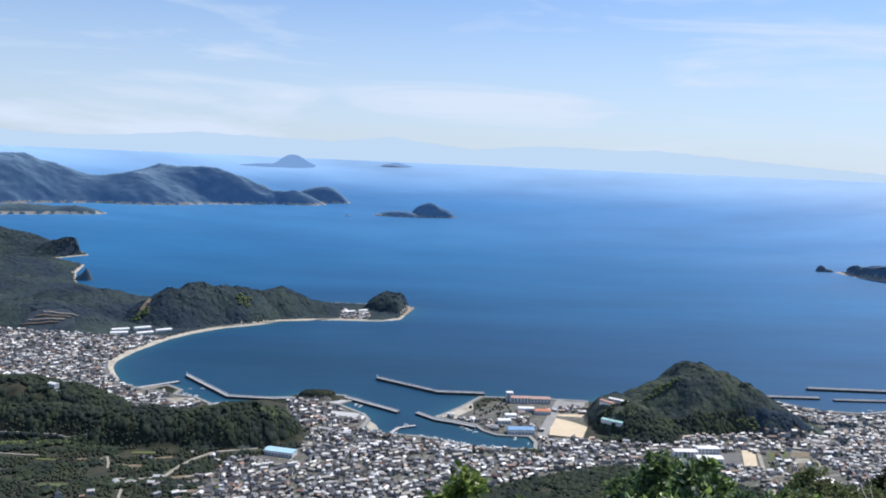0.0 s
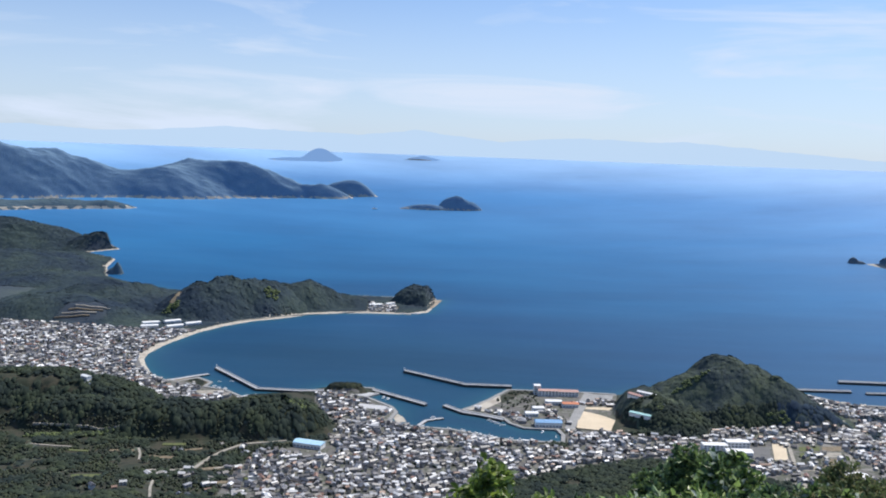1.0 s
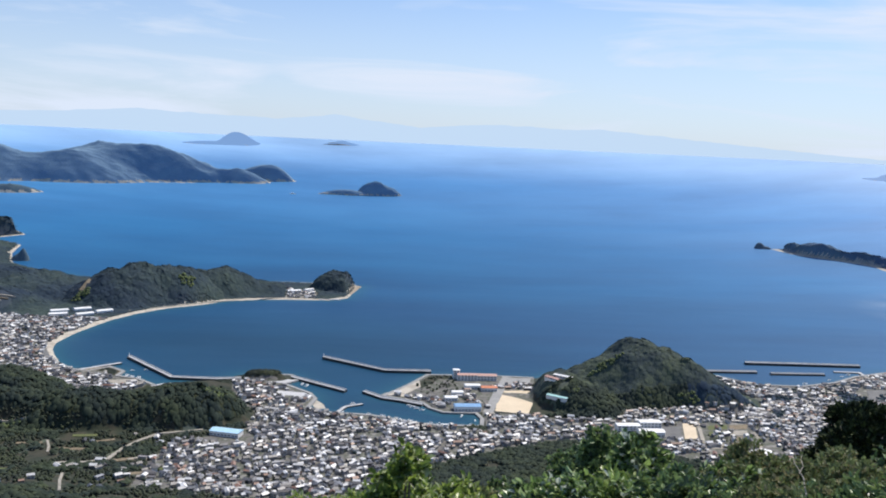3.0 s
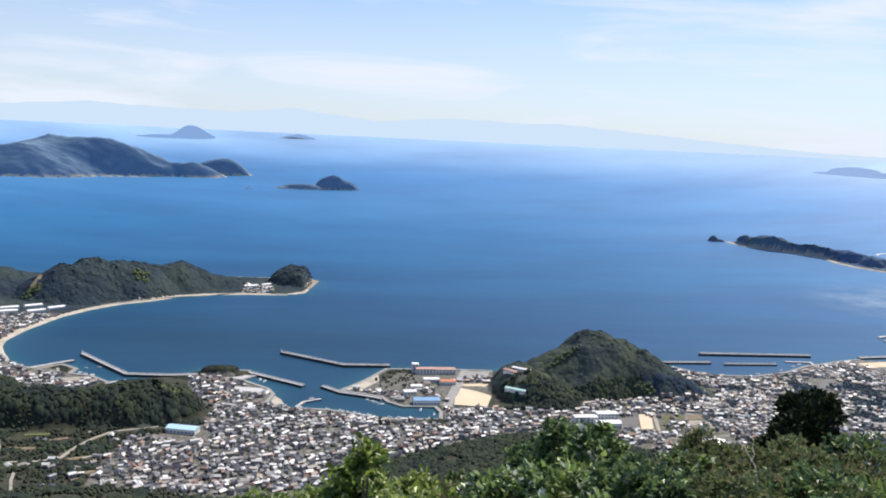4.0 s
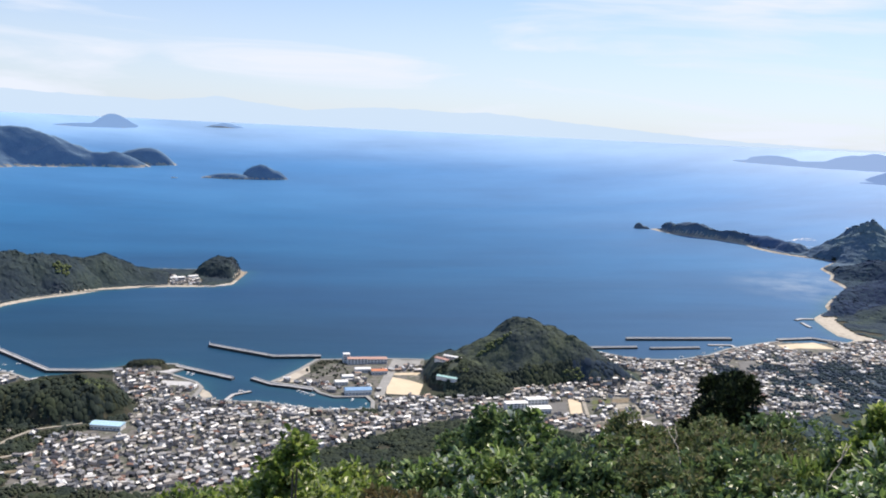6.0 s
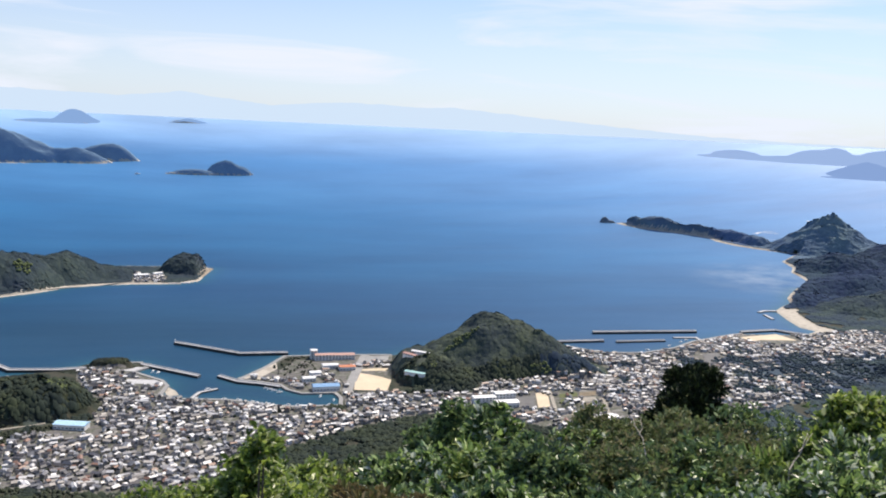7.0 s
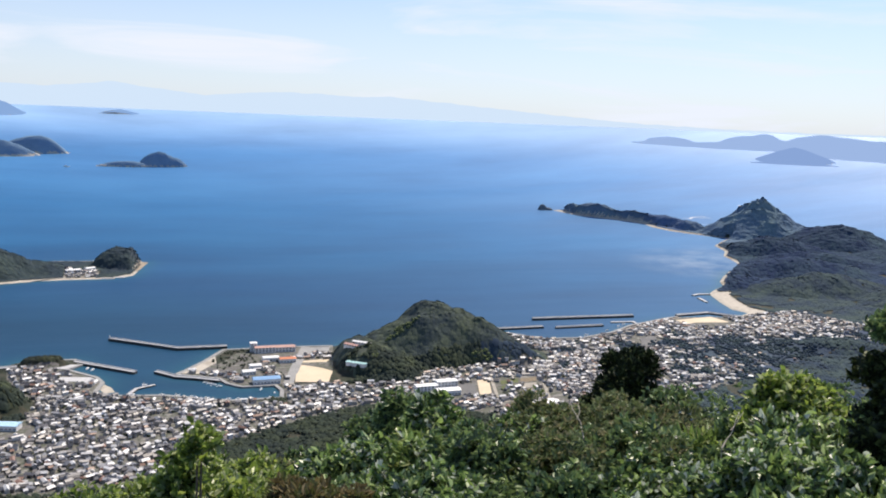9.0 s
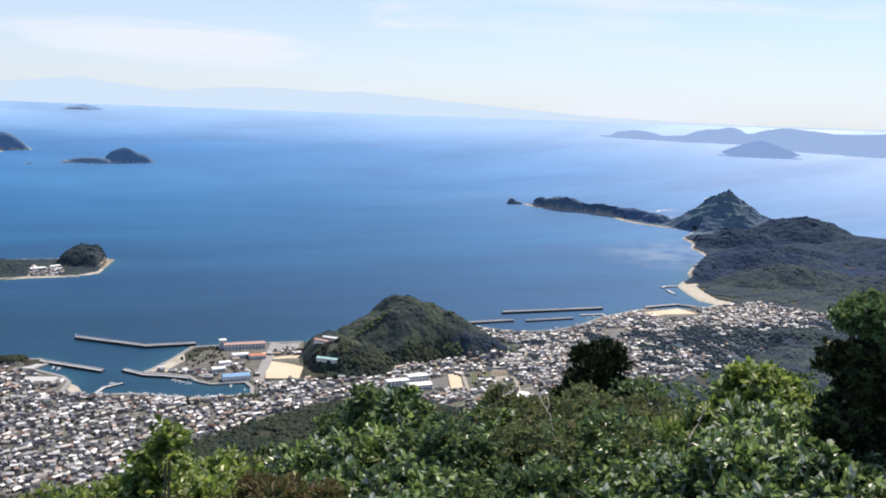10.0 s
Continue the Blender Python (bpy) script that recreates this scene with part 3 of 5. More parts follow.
def build_ground():
    fine = np.arange(-29.0, 48.01, 0.125)
    az = np.radians(np.concatenate([np.arange(-180, -30, 2.0), fine, np.arange(49, 180, 2.0)]))
    r = np.concatenate([[0.02], np.geomspace(1.2, 860, 90, endpoint=False), np.arange(860, 1760, 4.2), np.arange(1760, 2600, 8), np.arange(2600, 4400, 8),
                        np.geomspace(4400, 12000, 14)])
    rr, aa = np.meshgrid(r, az, indexing="ij")
    x, y = rr * np.sin(aa), rr * np.cos(aa)
    sd = shore(x, y)
    z, hill = ground(x, y, sd)
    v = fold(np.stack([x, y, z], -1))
    f = grid_faces(len(r), len(az), True)
    mid = lambda a: a.ravel()[f].mean(1)
    fx, fy, fs, fh, fz = mid(x), mid(y), mid(sd), mid(hill), mid(z)
    wood, orchard, meadow = is_wood(fx, fy, fs, fh, fz)
    idx = np.full(len(f), 1)
    idx[(in_town(fx, fy) > 0) & ~green_gap(fx, fy)] = 2
    idx[wood | (in_town(fx, fy) > 0) & green_gap(fx, fy)] = 0
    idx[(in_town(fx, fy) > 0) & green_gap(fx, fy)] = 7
    # farther woods get the floors with haze in their colour
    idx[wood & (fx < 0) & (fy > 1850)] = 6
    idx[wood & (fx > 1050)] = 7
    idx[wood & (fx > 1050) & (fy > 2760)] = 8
    fr = np.hypot(fx, fy)
    sandy = (fs < 15) & ((fx < -60) & (fy > 1520) | (fx > 1150) & (fy > 1640) & (fy < 2000))
    sandy |= (fs < 24) & (fx > -660) & (fx < -540) & (fy > 1560) & (fy < 1720)
    sandy |= (fs < 46) & (fx > 1190) & (fx < 1330) & (fy > 1660) & (fy < 1900)
    sandy |= (fs < 13) & (fx > 1350) & (fy > 1900) & (rough(fx, fy, 150, 3) > -0.15) | (fs < 30) & (fx > 1650) & (fy > 3000)
    idx[sandy & (fh < 34)] = 3
    rocky = (fs < 10) & ~sandy & (fr > 1700) | (fs < 14) & (fx > -110) & (fx < -40) & (fy > 2300) & (fy < 2500)
    idx[rocky] = 4
    idx[fs < -1.5] = 5
    keep = fs > -60
    me = mesh_from("ground", v, [f[keep]], [WOOD_FLOOR, GRASS, TOWN, SAND, ROCK, BED, FLOOR_WEST, FLOOR_EAST, FLOOR_SPIT], idx[keep])
    tagged(new("ground", me), "mountain slopes, coastal plain and wooded headlands round the bay", "ground", kind="structure")


build_ground()


def build_sea():
    az = np.radians(np.concatenate([np.arange(-180, -32, 2.0), np.arange(-32, 50, 0.25), np.arange(50, 180, 2.0)]))
    near = np.linspace(2420, 4898, 170)
    r = np.concatenate([np.linspace(500, 1100, 8), np.arange(1120, 2400, 14), (2400 * 2500 + 100 * (near - 2400)) / (4900 - near)])
    rr, aa = np.meshgrid(r, az, indexing="ij")
    x, y = rr * np.sin(aa), rr * np.cos(aa)
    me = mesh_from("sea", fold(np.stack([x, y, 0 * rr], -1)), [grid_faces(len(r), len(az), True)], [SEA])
    # how shallow the water is: 1 at the shore, 0 over deep water
    shelf = np.exp(-np.maximum(-shore(x, y), 0) / 20.0) * (rr < 2700)
    me.attributes.new("shelf", "FLOAT", "POINT").data.foreach_set("value", shelf.ravel().astype(np.float32))
    tagged(new("sea", me), "calm deep blue sea with faint wind lanes", "sea", kind="structure")


build_sea()


# ---- islands and far shores ----
def polar(az, r):
    return r * math.sin(radians(az)), r * math.cos(radians(az))


def island(name, label, humps, mat, cells=90, sand=0.0, bumps=0.0, crest=1.6):
    """Land out at sea: domes of (x, y, height, half width, half depth, turn), with a pale strip of shore; a seventh number is a rounder or sharper crest."""
    hs = np.array([h[:6] for h in humps], float)
    reach = hs[:, 3:5].max(1)
    x0, x1 = (hs[:, 0] - reach).min(), (hs[:, 0] + reach).max()
    y0, y1 = (hs[:, 1] - reach).min(), (hs[:, 1] + reach).max()
    nx = cells
    ny = int(max(20, min(160, cells * (y1 - y0) / (x1 - x0))))
    x, y = np.meshgrid(np.linspace(x0, x1, nx), np.linspace(y0, y1, ny))
    z, under = np.zeros(x.shape), np.full(x.shape, -1e3)
    big = hs[:, 2].max()
    for k, (hx, hy, h, a, b, turn, *own) in enumerate(humps):
        c, s = math.cos(radians(turn)), math.sin(radians(turn))
        peak = own[0] if own else crest
        u, w = ((x - hx) * c + (y - hy) * s) / a, (-(x - hx) * s + (y - hy) * c) / b
        q = np.sqrt(u * u + w * w) * (1 + 0.06 * rough(x, y, 0.7 * min(a, b), k))
        one = np.where(q < 1, h * np.clip(1 - q ** peak, 0, 1) ** 0.95 * (1 + 0.05 * rough(x, y, 0.5 * min(a, b), k + 1) + bumps * rough(x, y, 40, k + 3, 2)), -(q - 1) * 0.25 * h)
        z, under = z + np.clip(one, 0, None) ** 2.4, np.maximum(under, one)
    z = np.where(under > 0, z ** (1 / 2.4), under)
    f = grid_faces(ny, nx)
    fz = z.ravel()[f]
    keep = fz.max(1) > 0
    idx = ((fz.mean(1) < sand * big) & (rough(x, y, 0.35 * reach.min(), 4).ravel()[f].mean(1) > -0.1)).astype(int)
    z = np.maximum(z, -0.04 * big)
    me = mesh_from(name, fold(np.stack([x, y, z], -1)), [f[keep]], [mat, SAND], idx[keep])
    return tagged(new(name, me), label, "island", "islands in the bay", "structure")


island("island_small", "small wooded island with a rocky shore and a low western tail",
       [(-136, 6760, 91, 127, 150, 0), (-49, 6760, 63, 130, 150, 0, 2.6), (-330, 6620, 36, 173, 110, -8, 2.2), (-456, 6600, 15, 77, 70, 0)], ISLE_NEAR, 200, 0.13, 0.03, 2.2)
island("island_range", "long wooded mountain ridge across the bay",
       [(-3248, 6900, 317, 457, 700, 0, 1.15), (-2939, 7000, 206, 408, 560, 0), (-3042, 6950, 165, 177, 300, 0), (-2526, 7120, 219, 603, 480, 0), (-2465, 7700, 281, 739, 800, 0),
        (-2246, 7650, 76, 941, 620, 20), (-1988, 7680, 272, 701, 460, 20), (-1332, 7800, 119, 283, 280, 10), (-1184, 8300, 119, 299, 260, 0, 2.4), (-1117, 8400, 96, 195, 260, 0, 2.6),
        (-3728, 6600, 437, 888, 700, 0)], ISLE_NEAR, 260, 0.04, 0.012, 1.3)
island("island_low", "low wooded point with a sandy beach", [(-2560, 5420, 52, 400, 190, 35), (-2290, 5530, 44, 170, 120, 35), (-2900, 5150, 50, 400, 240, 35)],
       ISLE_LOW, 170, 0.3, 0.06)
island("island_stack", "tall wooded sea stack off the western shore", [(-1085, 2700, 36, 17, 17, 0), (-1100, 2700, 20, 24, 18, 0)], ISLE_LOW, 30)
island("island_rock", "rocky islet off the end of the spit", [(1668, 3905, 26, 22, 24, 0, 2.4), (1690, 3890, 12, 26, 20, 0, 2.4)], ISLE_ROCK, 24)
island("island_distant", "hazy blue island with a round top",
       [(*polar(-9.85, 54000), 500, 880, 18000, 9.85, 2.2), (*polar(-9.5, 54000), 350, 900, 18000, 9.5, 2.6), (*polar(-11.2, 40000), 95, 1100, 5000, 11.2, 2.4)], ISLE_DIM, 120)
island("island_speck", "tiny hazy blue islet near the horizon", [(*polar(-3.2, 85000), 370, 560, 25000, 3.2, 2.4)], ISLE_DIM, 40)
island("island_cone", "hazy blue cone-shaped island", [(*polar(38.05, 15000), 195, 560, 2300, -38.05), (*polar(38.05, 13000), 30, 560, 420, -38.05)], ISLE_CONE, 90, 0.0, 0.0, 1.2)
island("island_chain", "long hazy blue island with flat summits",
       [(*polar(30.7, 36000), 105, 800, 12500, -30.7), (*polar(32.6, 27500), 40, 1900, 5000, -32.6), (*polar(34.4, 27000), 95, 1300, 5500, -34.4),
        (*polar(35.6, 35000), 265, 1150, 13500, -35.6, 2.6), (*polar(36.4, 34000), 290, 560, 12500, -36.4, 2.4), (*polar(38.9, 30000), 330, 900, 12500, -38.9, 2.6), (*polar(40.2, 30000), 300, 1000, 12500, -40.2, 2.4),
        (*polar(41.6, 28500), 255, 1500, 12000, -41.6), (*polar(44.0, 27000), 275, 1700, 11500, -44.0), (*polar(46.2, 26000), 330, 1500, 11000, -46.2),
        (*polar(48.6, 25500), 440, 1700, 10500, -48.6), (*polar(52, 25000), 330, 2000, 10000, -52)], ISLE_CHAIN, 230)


def build_far_shore():
    az = np.arange(-40, 60, 0.2)
    el = np.interp(az, [-40, -26.5, -23, -20.5, -15.6, -13, -9.7, -6.9, -3.7, -2.2, 1.7, 3.9, 6.0, 8.7, 10.8, 13.2, 16, 19, 22.5, 28, 36, 60],
                   [0.9, 1.0, 0.8, 0.93, 1.35, 1.25, 1.2, 1.16, 1.6, 1.38, 1.0, 1.2, 1.4, 1.37, 1.25, 1.38, 1.15, 0.95, 0.7, 0.3, 0.1, 0.1])
    el = el + 0.05 * rough(az, az * 0, 2.2, 2, 4)
    a = np.radians(az)
    lo, hi = 4985.0, 4988.0
    v = np.concatenate([np.stack([lo * np.sin(a), lo * np.cos(a), 0 * a + 385], -1), np.stack([hi * np.sin(a), hi * np.cos(a), 400 + hi * np.tan(np.radians(el))], -1)])
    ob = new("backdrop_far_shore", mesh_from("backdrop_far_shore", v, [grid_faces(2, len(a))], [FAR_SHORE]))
    tagged(ob, "pale mountain range fading into haze beyond the sea", "backdrop", kind="structure")


build_far_shore()


# ---- woods ----
def clump_templates(count, level=1):
    out = []
    for k in range(count):
        bm = bmesh.new()
        bmesh.ops.create_icosphere(bm, subdivisions=level, radius=1)
        for v in bm.verts:
            n = v.co.copy()
            v.co = n * (0.82 + 0.42 * noise.noise(n * 1.7 + Vector((k * 9.1, 3, 1))) + 0.22 * noise.noise(n * 4.1 + Vector((k * 5.3, 0, 7))))
        f = np.array([[v.index for v in p.verts] for p in bm.faces])
        c = np.array([p.calc_center_median().z for p in bm.faces])
        out.append((np.array([v.co for v in bm.verts]), f[c > -0.3]))
        bm.free()
    return out


CLUMPS = clump_templates(7)
DOMES = [(v, f[v[f][:, :, 2].mean(1) > 0.12]) for v, f in CLUMPS]  # shallow tops for a closed canopy


def crowns(name, x, y, z, r, mat, label, category, seed=1, tall=0.66, slope=None):
    rng = np.random.RandomState(seed)
    vs, fs, base = [], [], 0
    c = np.stack([x, y, z], -1)
    pick = rng.randint(0, len(CLUMPS), len(x))
    for k, (tv, tf) in enumerate(CLUMPS if slope is None else DOMES):
        sel = np.flatnonzero(pick == k)
        if not len(sel):
            continue
        a = rng.uniform(0, math.tau, len(sel))
        s = r[sel][:, None]
        wx = rng.uniform(0.85, 1.2, (len(sel), 1))
        px = (tv[None, :, 0] * np.cos(a)[:, None] - tv[None, :, 1] * np.sin(a)[:, None]) * s * wx + c[sel, 0:1]
        py = (tv[None, :, 0] * np.sin(a)[:, None] + tv[None, :, 1] * np.cos(a)[:, None]) * s + c[sel, 1:2]
        pz = tv[None, :, 2] * s * tall * rng.uniform(0.8, 1.25, (len(sel), 1)) + c[sel, 2:3] + min(0.35, 0.6 * tall) * s
        if slope is not None:
            pz = pz + (px - c[sel, 0:1]) * slope[0][sel, None] + (py - c[sel, 1:2]) * slope[1][sel, None]
        vs.append(np.stack([px, py, pz], -1).reshape(-1, 3))
        fs.append((tf[None] + (base + np.arange(len(sel)) * len(tv))[:, None, None]).reshape(-1, 3))
        base += len(sel) * len(tv)
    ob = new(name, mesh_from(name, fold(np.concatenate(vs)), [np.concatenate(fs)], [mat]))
    return tagged(ob, label, category, kind="stuff")


def scatter(x0, x1, y0, y1, step, seed):
    rng = np.random.RandomState(seed)
    x, y = np.meshgrid(np.arange(x0, x1, step), np.arange(y0, y1, step))
    x = x.ravel() + rng.uniform(-0.5, 0.5, x.size) * step
    y = y.ravel() + rng.uniform(-0.5, 0.5, y.size) * step
    az = np.degrees(np.arctan2(x, y))
    ok = (az > -29) & (az < 48)
    return x[ok], y[ok]


def wood(name, label, area, step, size, mat, seed, rmin=0, rmax=1e9, tall=0.5, low=-0.5):
    x, y = scatter(*area, step, seed)
    sd = shore(x, y)
    z, hill = ground(x, y, sd)
    w, _, _ = is_wood(x, y, sd, hill, z)
    r = np.hypot(x, y)
    w &= (r > rmin) & (r < rmax)
    w[w] = off_tracks(x[w], y[w])
    for lx, ly, lr in CLEARINGS:
        w &= np.hypot(x - lx, y - ly) > lr
    rng = np.random.RandomState(seed + 50)
    n = w.sum()
    r = size * rng.uniform(0.7, 1.35, n) * (1 + 0.3 * rough(x[w], y[w], 7 * size, seed, 2))
    x, y, z, sd = x[w], y[w], z[w], sd[w]
    slope = [np.clip((ground(x + dx, y + dy, sd)[0] - z) / 3, -1.3, 1.3) for dx, dy in ((3, 0), (0, 3))]
    crowns(name, x, y, z + size * low, r, mat, label, "woods", seed, tall, slope)


TRACKS = [
    ([(-420, 1112), (-408, 1085), (-400, 1060)], 3, "short pale track between the orchards"),
    ([(-380, 1010), (-346, 1022), (-324, 1041), (-319, 1091), (-309, 1120), (-292, 1150), (-240, 1175)], 5, "pale hillside road through the orchards"),
    ([(-318, 872), (-335, 920), (-345, 955)], 3, "pale track between the orchards"),
    ([(-560, 1106), (-530, 1104), (-505, 1104)], 3, "pale hillside road through the orchards"),
    ([(-300, 1040), (-262, 1070), (-230, 1100)], 4, "pale lane at the edge of the town")]


# small fields among the orchards: x, y, half width, half depth, turn
FIELDS = [(-305, 1040, 24, 9, 20), (-437, 1099, 30, 6, 10), (-377, 1079, 34, 8, 5), (-381, 1135, 30, 9, 8), (-349, 1117, 22, 7, 30), (-246, 1011, 26, 8, 40), (-490, 1091, 26, 6, 0), (-427, 971, 34, 10, 10), (-269, 976, 20, 8, 35)]


def in_field(x, y, grow=0.0):
    out = np.zeros(x.shape, bool)
    for fx, fy, fw, fd, ft in FIELDS:
        c, s = math.cos(radians(ft)), math.sin(radians(ft))
        u, v = (x - fx) * c + (y - fy) * s, -(x - fx) * s + (y - fy) * c
        out |= (np.abs(u) < fw / 2 + grow) & (np.abs(v + grow) < fd / 2 + 2 * grow)
    return out


def off_tracks(x, y):
    """True where no track runs: the trees in front of one stand further off, so that it shows."""
    ok = ~in_field(x, y, 2.0)
    for pts, width, _ in TRACKS:
        for (ax, ay), (bx, by) in zip(pts, pts[1:]):
            dx, dy = bx - ax, by - ay
            for back in (0.0, 5.0):
                u = np.clip(((x - ax) * dx + (y + back - ay) * dy) / (dx * dx + dy * dy), 0, 1)
                ok &= np.hypot(x - ax - u * dx, y + back - ay - u * dy) > width / 2 + 3
    return ok


CLEARINGS = [(266, 1322, 9), (276, 1314, 8), (288, 1372, 16), (270, 1378, 14), (281, 1338, 9), (-566, 1292, 11), (-870, 1922, 34), (-835, 1940, 30), (-690, 2080, 12), (-696, 2056, 9), (-238, 2284, 24), (-205, 2310, 20)]
wood("woods_cone_hill", "dense evergreen wood covering the steep round hill", (190, 640, 1230, 1640), 2.7, 3.0, CANOPY, 1, tall=0.20, low=0.0)
wood("woods_near_ridge", "dark evergreen wood on the low ridge behind the town", (-900, -140, 1130, 1500), 3.0, 3.3, CANOPY_MID, 2, tall=0.22, low=0.0)
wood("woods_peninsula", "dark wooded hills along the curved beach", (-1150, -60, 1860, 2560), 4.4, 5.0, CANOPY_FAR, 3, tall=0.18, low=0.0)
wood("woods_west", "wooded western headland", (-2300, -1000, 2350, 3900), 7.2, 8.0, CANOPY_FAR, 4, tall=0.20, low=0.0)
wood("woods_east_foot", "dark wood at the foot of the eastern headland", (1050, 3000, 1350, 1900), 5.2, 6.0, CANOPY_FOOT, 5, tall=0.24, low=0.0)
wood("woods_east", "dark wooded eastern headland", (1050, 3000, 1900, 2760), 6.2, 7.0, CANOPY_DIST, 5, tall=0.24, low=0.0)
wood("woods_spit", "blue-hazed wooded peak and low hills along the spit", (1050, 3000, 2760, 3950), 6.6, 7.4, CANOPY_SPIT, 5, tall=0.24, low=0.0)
wood("woods_mountain_foot", "scrubby trees on the foot of the mountain", (-700, 480, 500, 1350), 4.8, 4.4, CANOPY_DARK, 6, 820, tall=0.85, low=0.0)
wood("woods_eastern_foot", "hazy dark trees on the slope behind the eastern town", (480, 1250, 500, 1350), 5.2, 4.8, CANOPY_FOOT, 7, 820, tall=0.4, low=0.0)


def grove(label, cx, cy, rx, ry, turn, step, size, seed):
    """A patch of paler yellow-green crowns among the woods."""
    rng = np.random.RandomState(seed)
    n = int(4 * rx * ry / step ** 2)
    u, v = rng.uniform(-1, 1, n), rng.uniform(-1, 1, n)
    c, s = math.cos(radians(turn)), math.sin(radians(turn))
    x, y = cx + u * rx * c - v * ry * s, cy + u * rx * s + v * ry * c
    ok = (u * u + v * v < 1) & (rough(x, y, 14, seed) > -0.5)
    x, y = x[ok], y[ok]
    crowns("bamboo_grove", x, y, ground(x, y)[0] + size * 0.15, size * rng.uniform(0.7, 1.3, len(x)), PALE_GROVE, label, "grove", seed)


for gx, gy, ga, gb, gt, gs, gz in [(360, 1405, 30, 6, 8, 3.4, 3.2), (475, 1334, 18, 10, 0, 3.6, 3.4), (300, 1322, 14, 8, 0, 3.6, 3.2), (-580, 1225, 40, 16, 20, 3.8, 3.4),
                                   (-530, 1150, 60, 9, 15, 3.8, 3.2), (-232, 1226, 22, 12, 0, 3.6, 3.3), (-477, 2127, 26, 14, 30, 6, 5.2), (-690, 2035, 22, 12, 20, 6, 5)]:
    grove("lighter yellow-green grove among the dark woods", gx, gy, ga, gb, gt, gs, gz, int(abs(gx)))


def orchards():
    x, y = scatter(-760, -150, 850, 1190, 4.6, 9)
    sd = shore(x, y)
    z, hill = ground(x, y, sd)
    _, o, _ = is_wood(x, y, sd, hill, z)
    o &= (rough(x, y, 60, 12) > -0.6) & (in_town(x, y) < 0) & off_tracks(x, y)
    rng = np.random.RandomState(5)
    crowns("orchard_trees", x[o], y[o], z[o] + 0.6, rng.uniform(1.5, 3.1, o.sum()), ORCHARD, "rows of low citrus trees on terraced slopes", "orchard", 8, 0.9)


orchards()


# ---- town ----
def ground_at(x, y):
    return ground(np.array([float(x)]), np.array([float(y)]))[0][0]


def house_arrays(w, d, h, rise, o=0.5, foot=1.0):
    """Corner arrays of a gabled house: walls and roof."""
    w, d = w / 2, d / 2
    wall = np.array([(-w, -d, -foot), (w, -d, -foot), (w, d, -foot), (-w, d, -foot), (-w, -d, h), (w, -d, h), (w, d, h), (-w, d, h), (-w, 0, h + rise), (w, 0, h + rise)])
    roof = np.array([(-w - o, -d - o, h - 0.15), (w + o, -d - o, h - 0.15), (w + o, d + o, h - 0.15), (-w - o, d + o, h - 0.15),
                     (-w - o, -d - o, h + 0.12), (w + o, -d - o, h + 0.12), (w + o, d + o, h + 0.12), (-w - o, d + o, h + 0.12),
                     (-w - o * 0.4, 0, h + rise + 0.35), (w + o * 0.4, 0, h + rise + 0.35)])
    return wall, roof


WALL_Q = np.array([(0, 1, 5, 4), (1, 2, 6, 5), (2, 3, 7, 6), (3, 0, 4, 7)])
WALL_T = np.array([(5, 6, 9), (7, 4, 8)])
ROOF_Q = np.array([(3, 2, 1, 0), (0, 1, 5, 4), (1, 2, 6, 5), (2, 3, 7, 6), (3, 0, 4, 7), (4, 5, 9, 8), (6, 7, 8, 9)])
ROOF_T = np.array([(5, 6, 9), (7, 4, 8)])


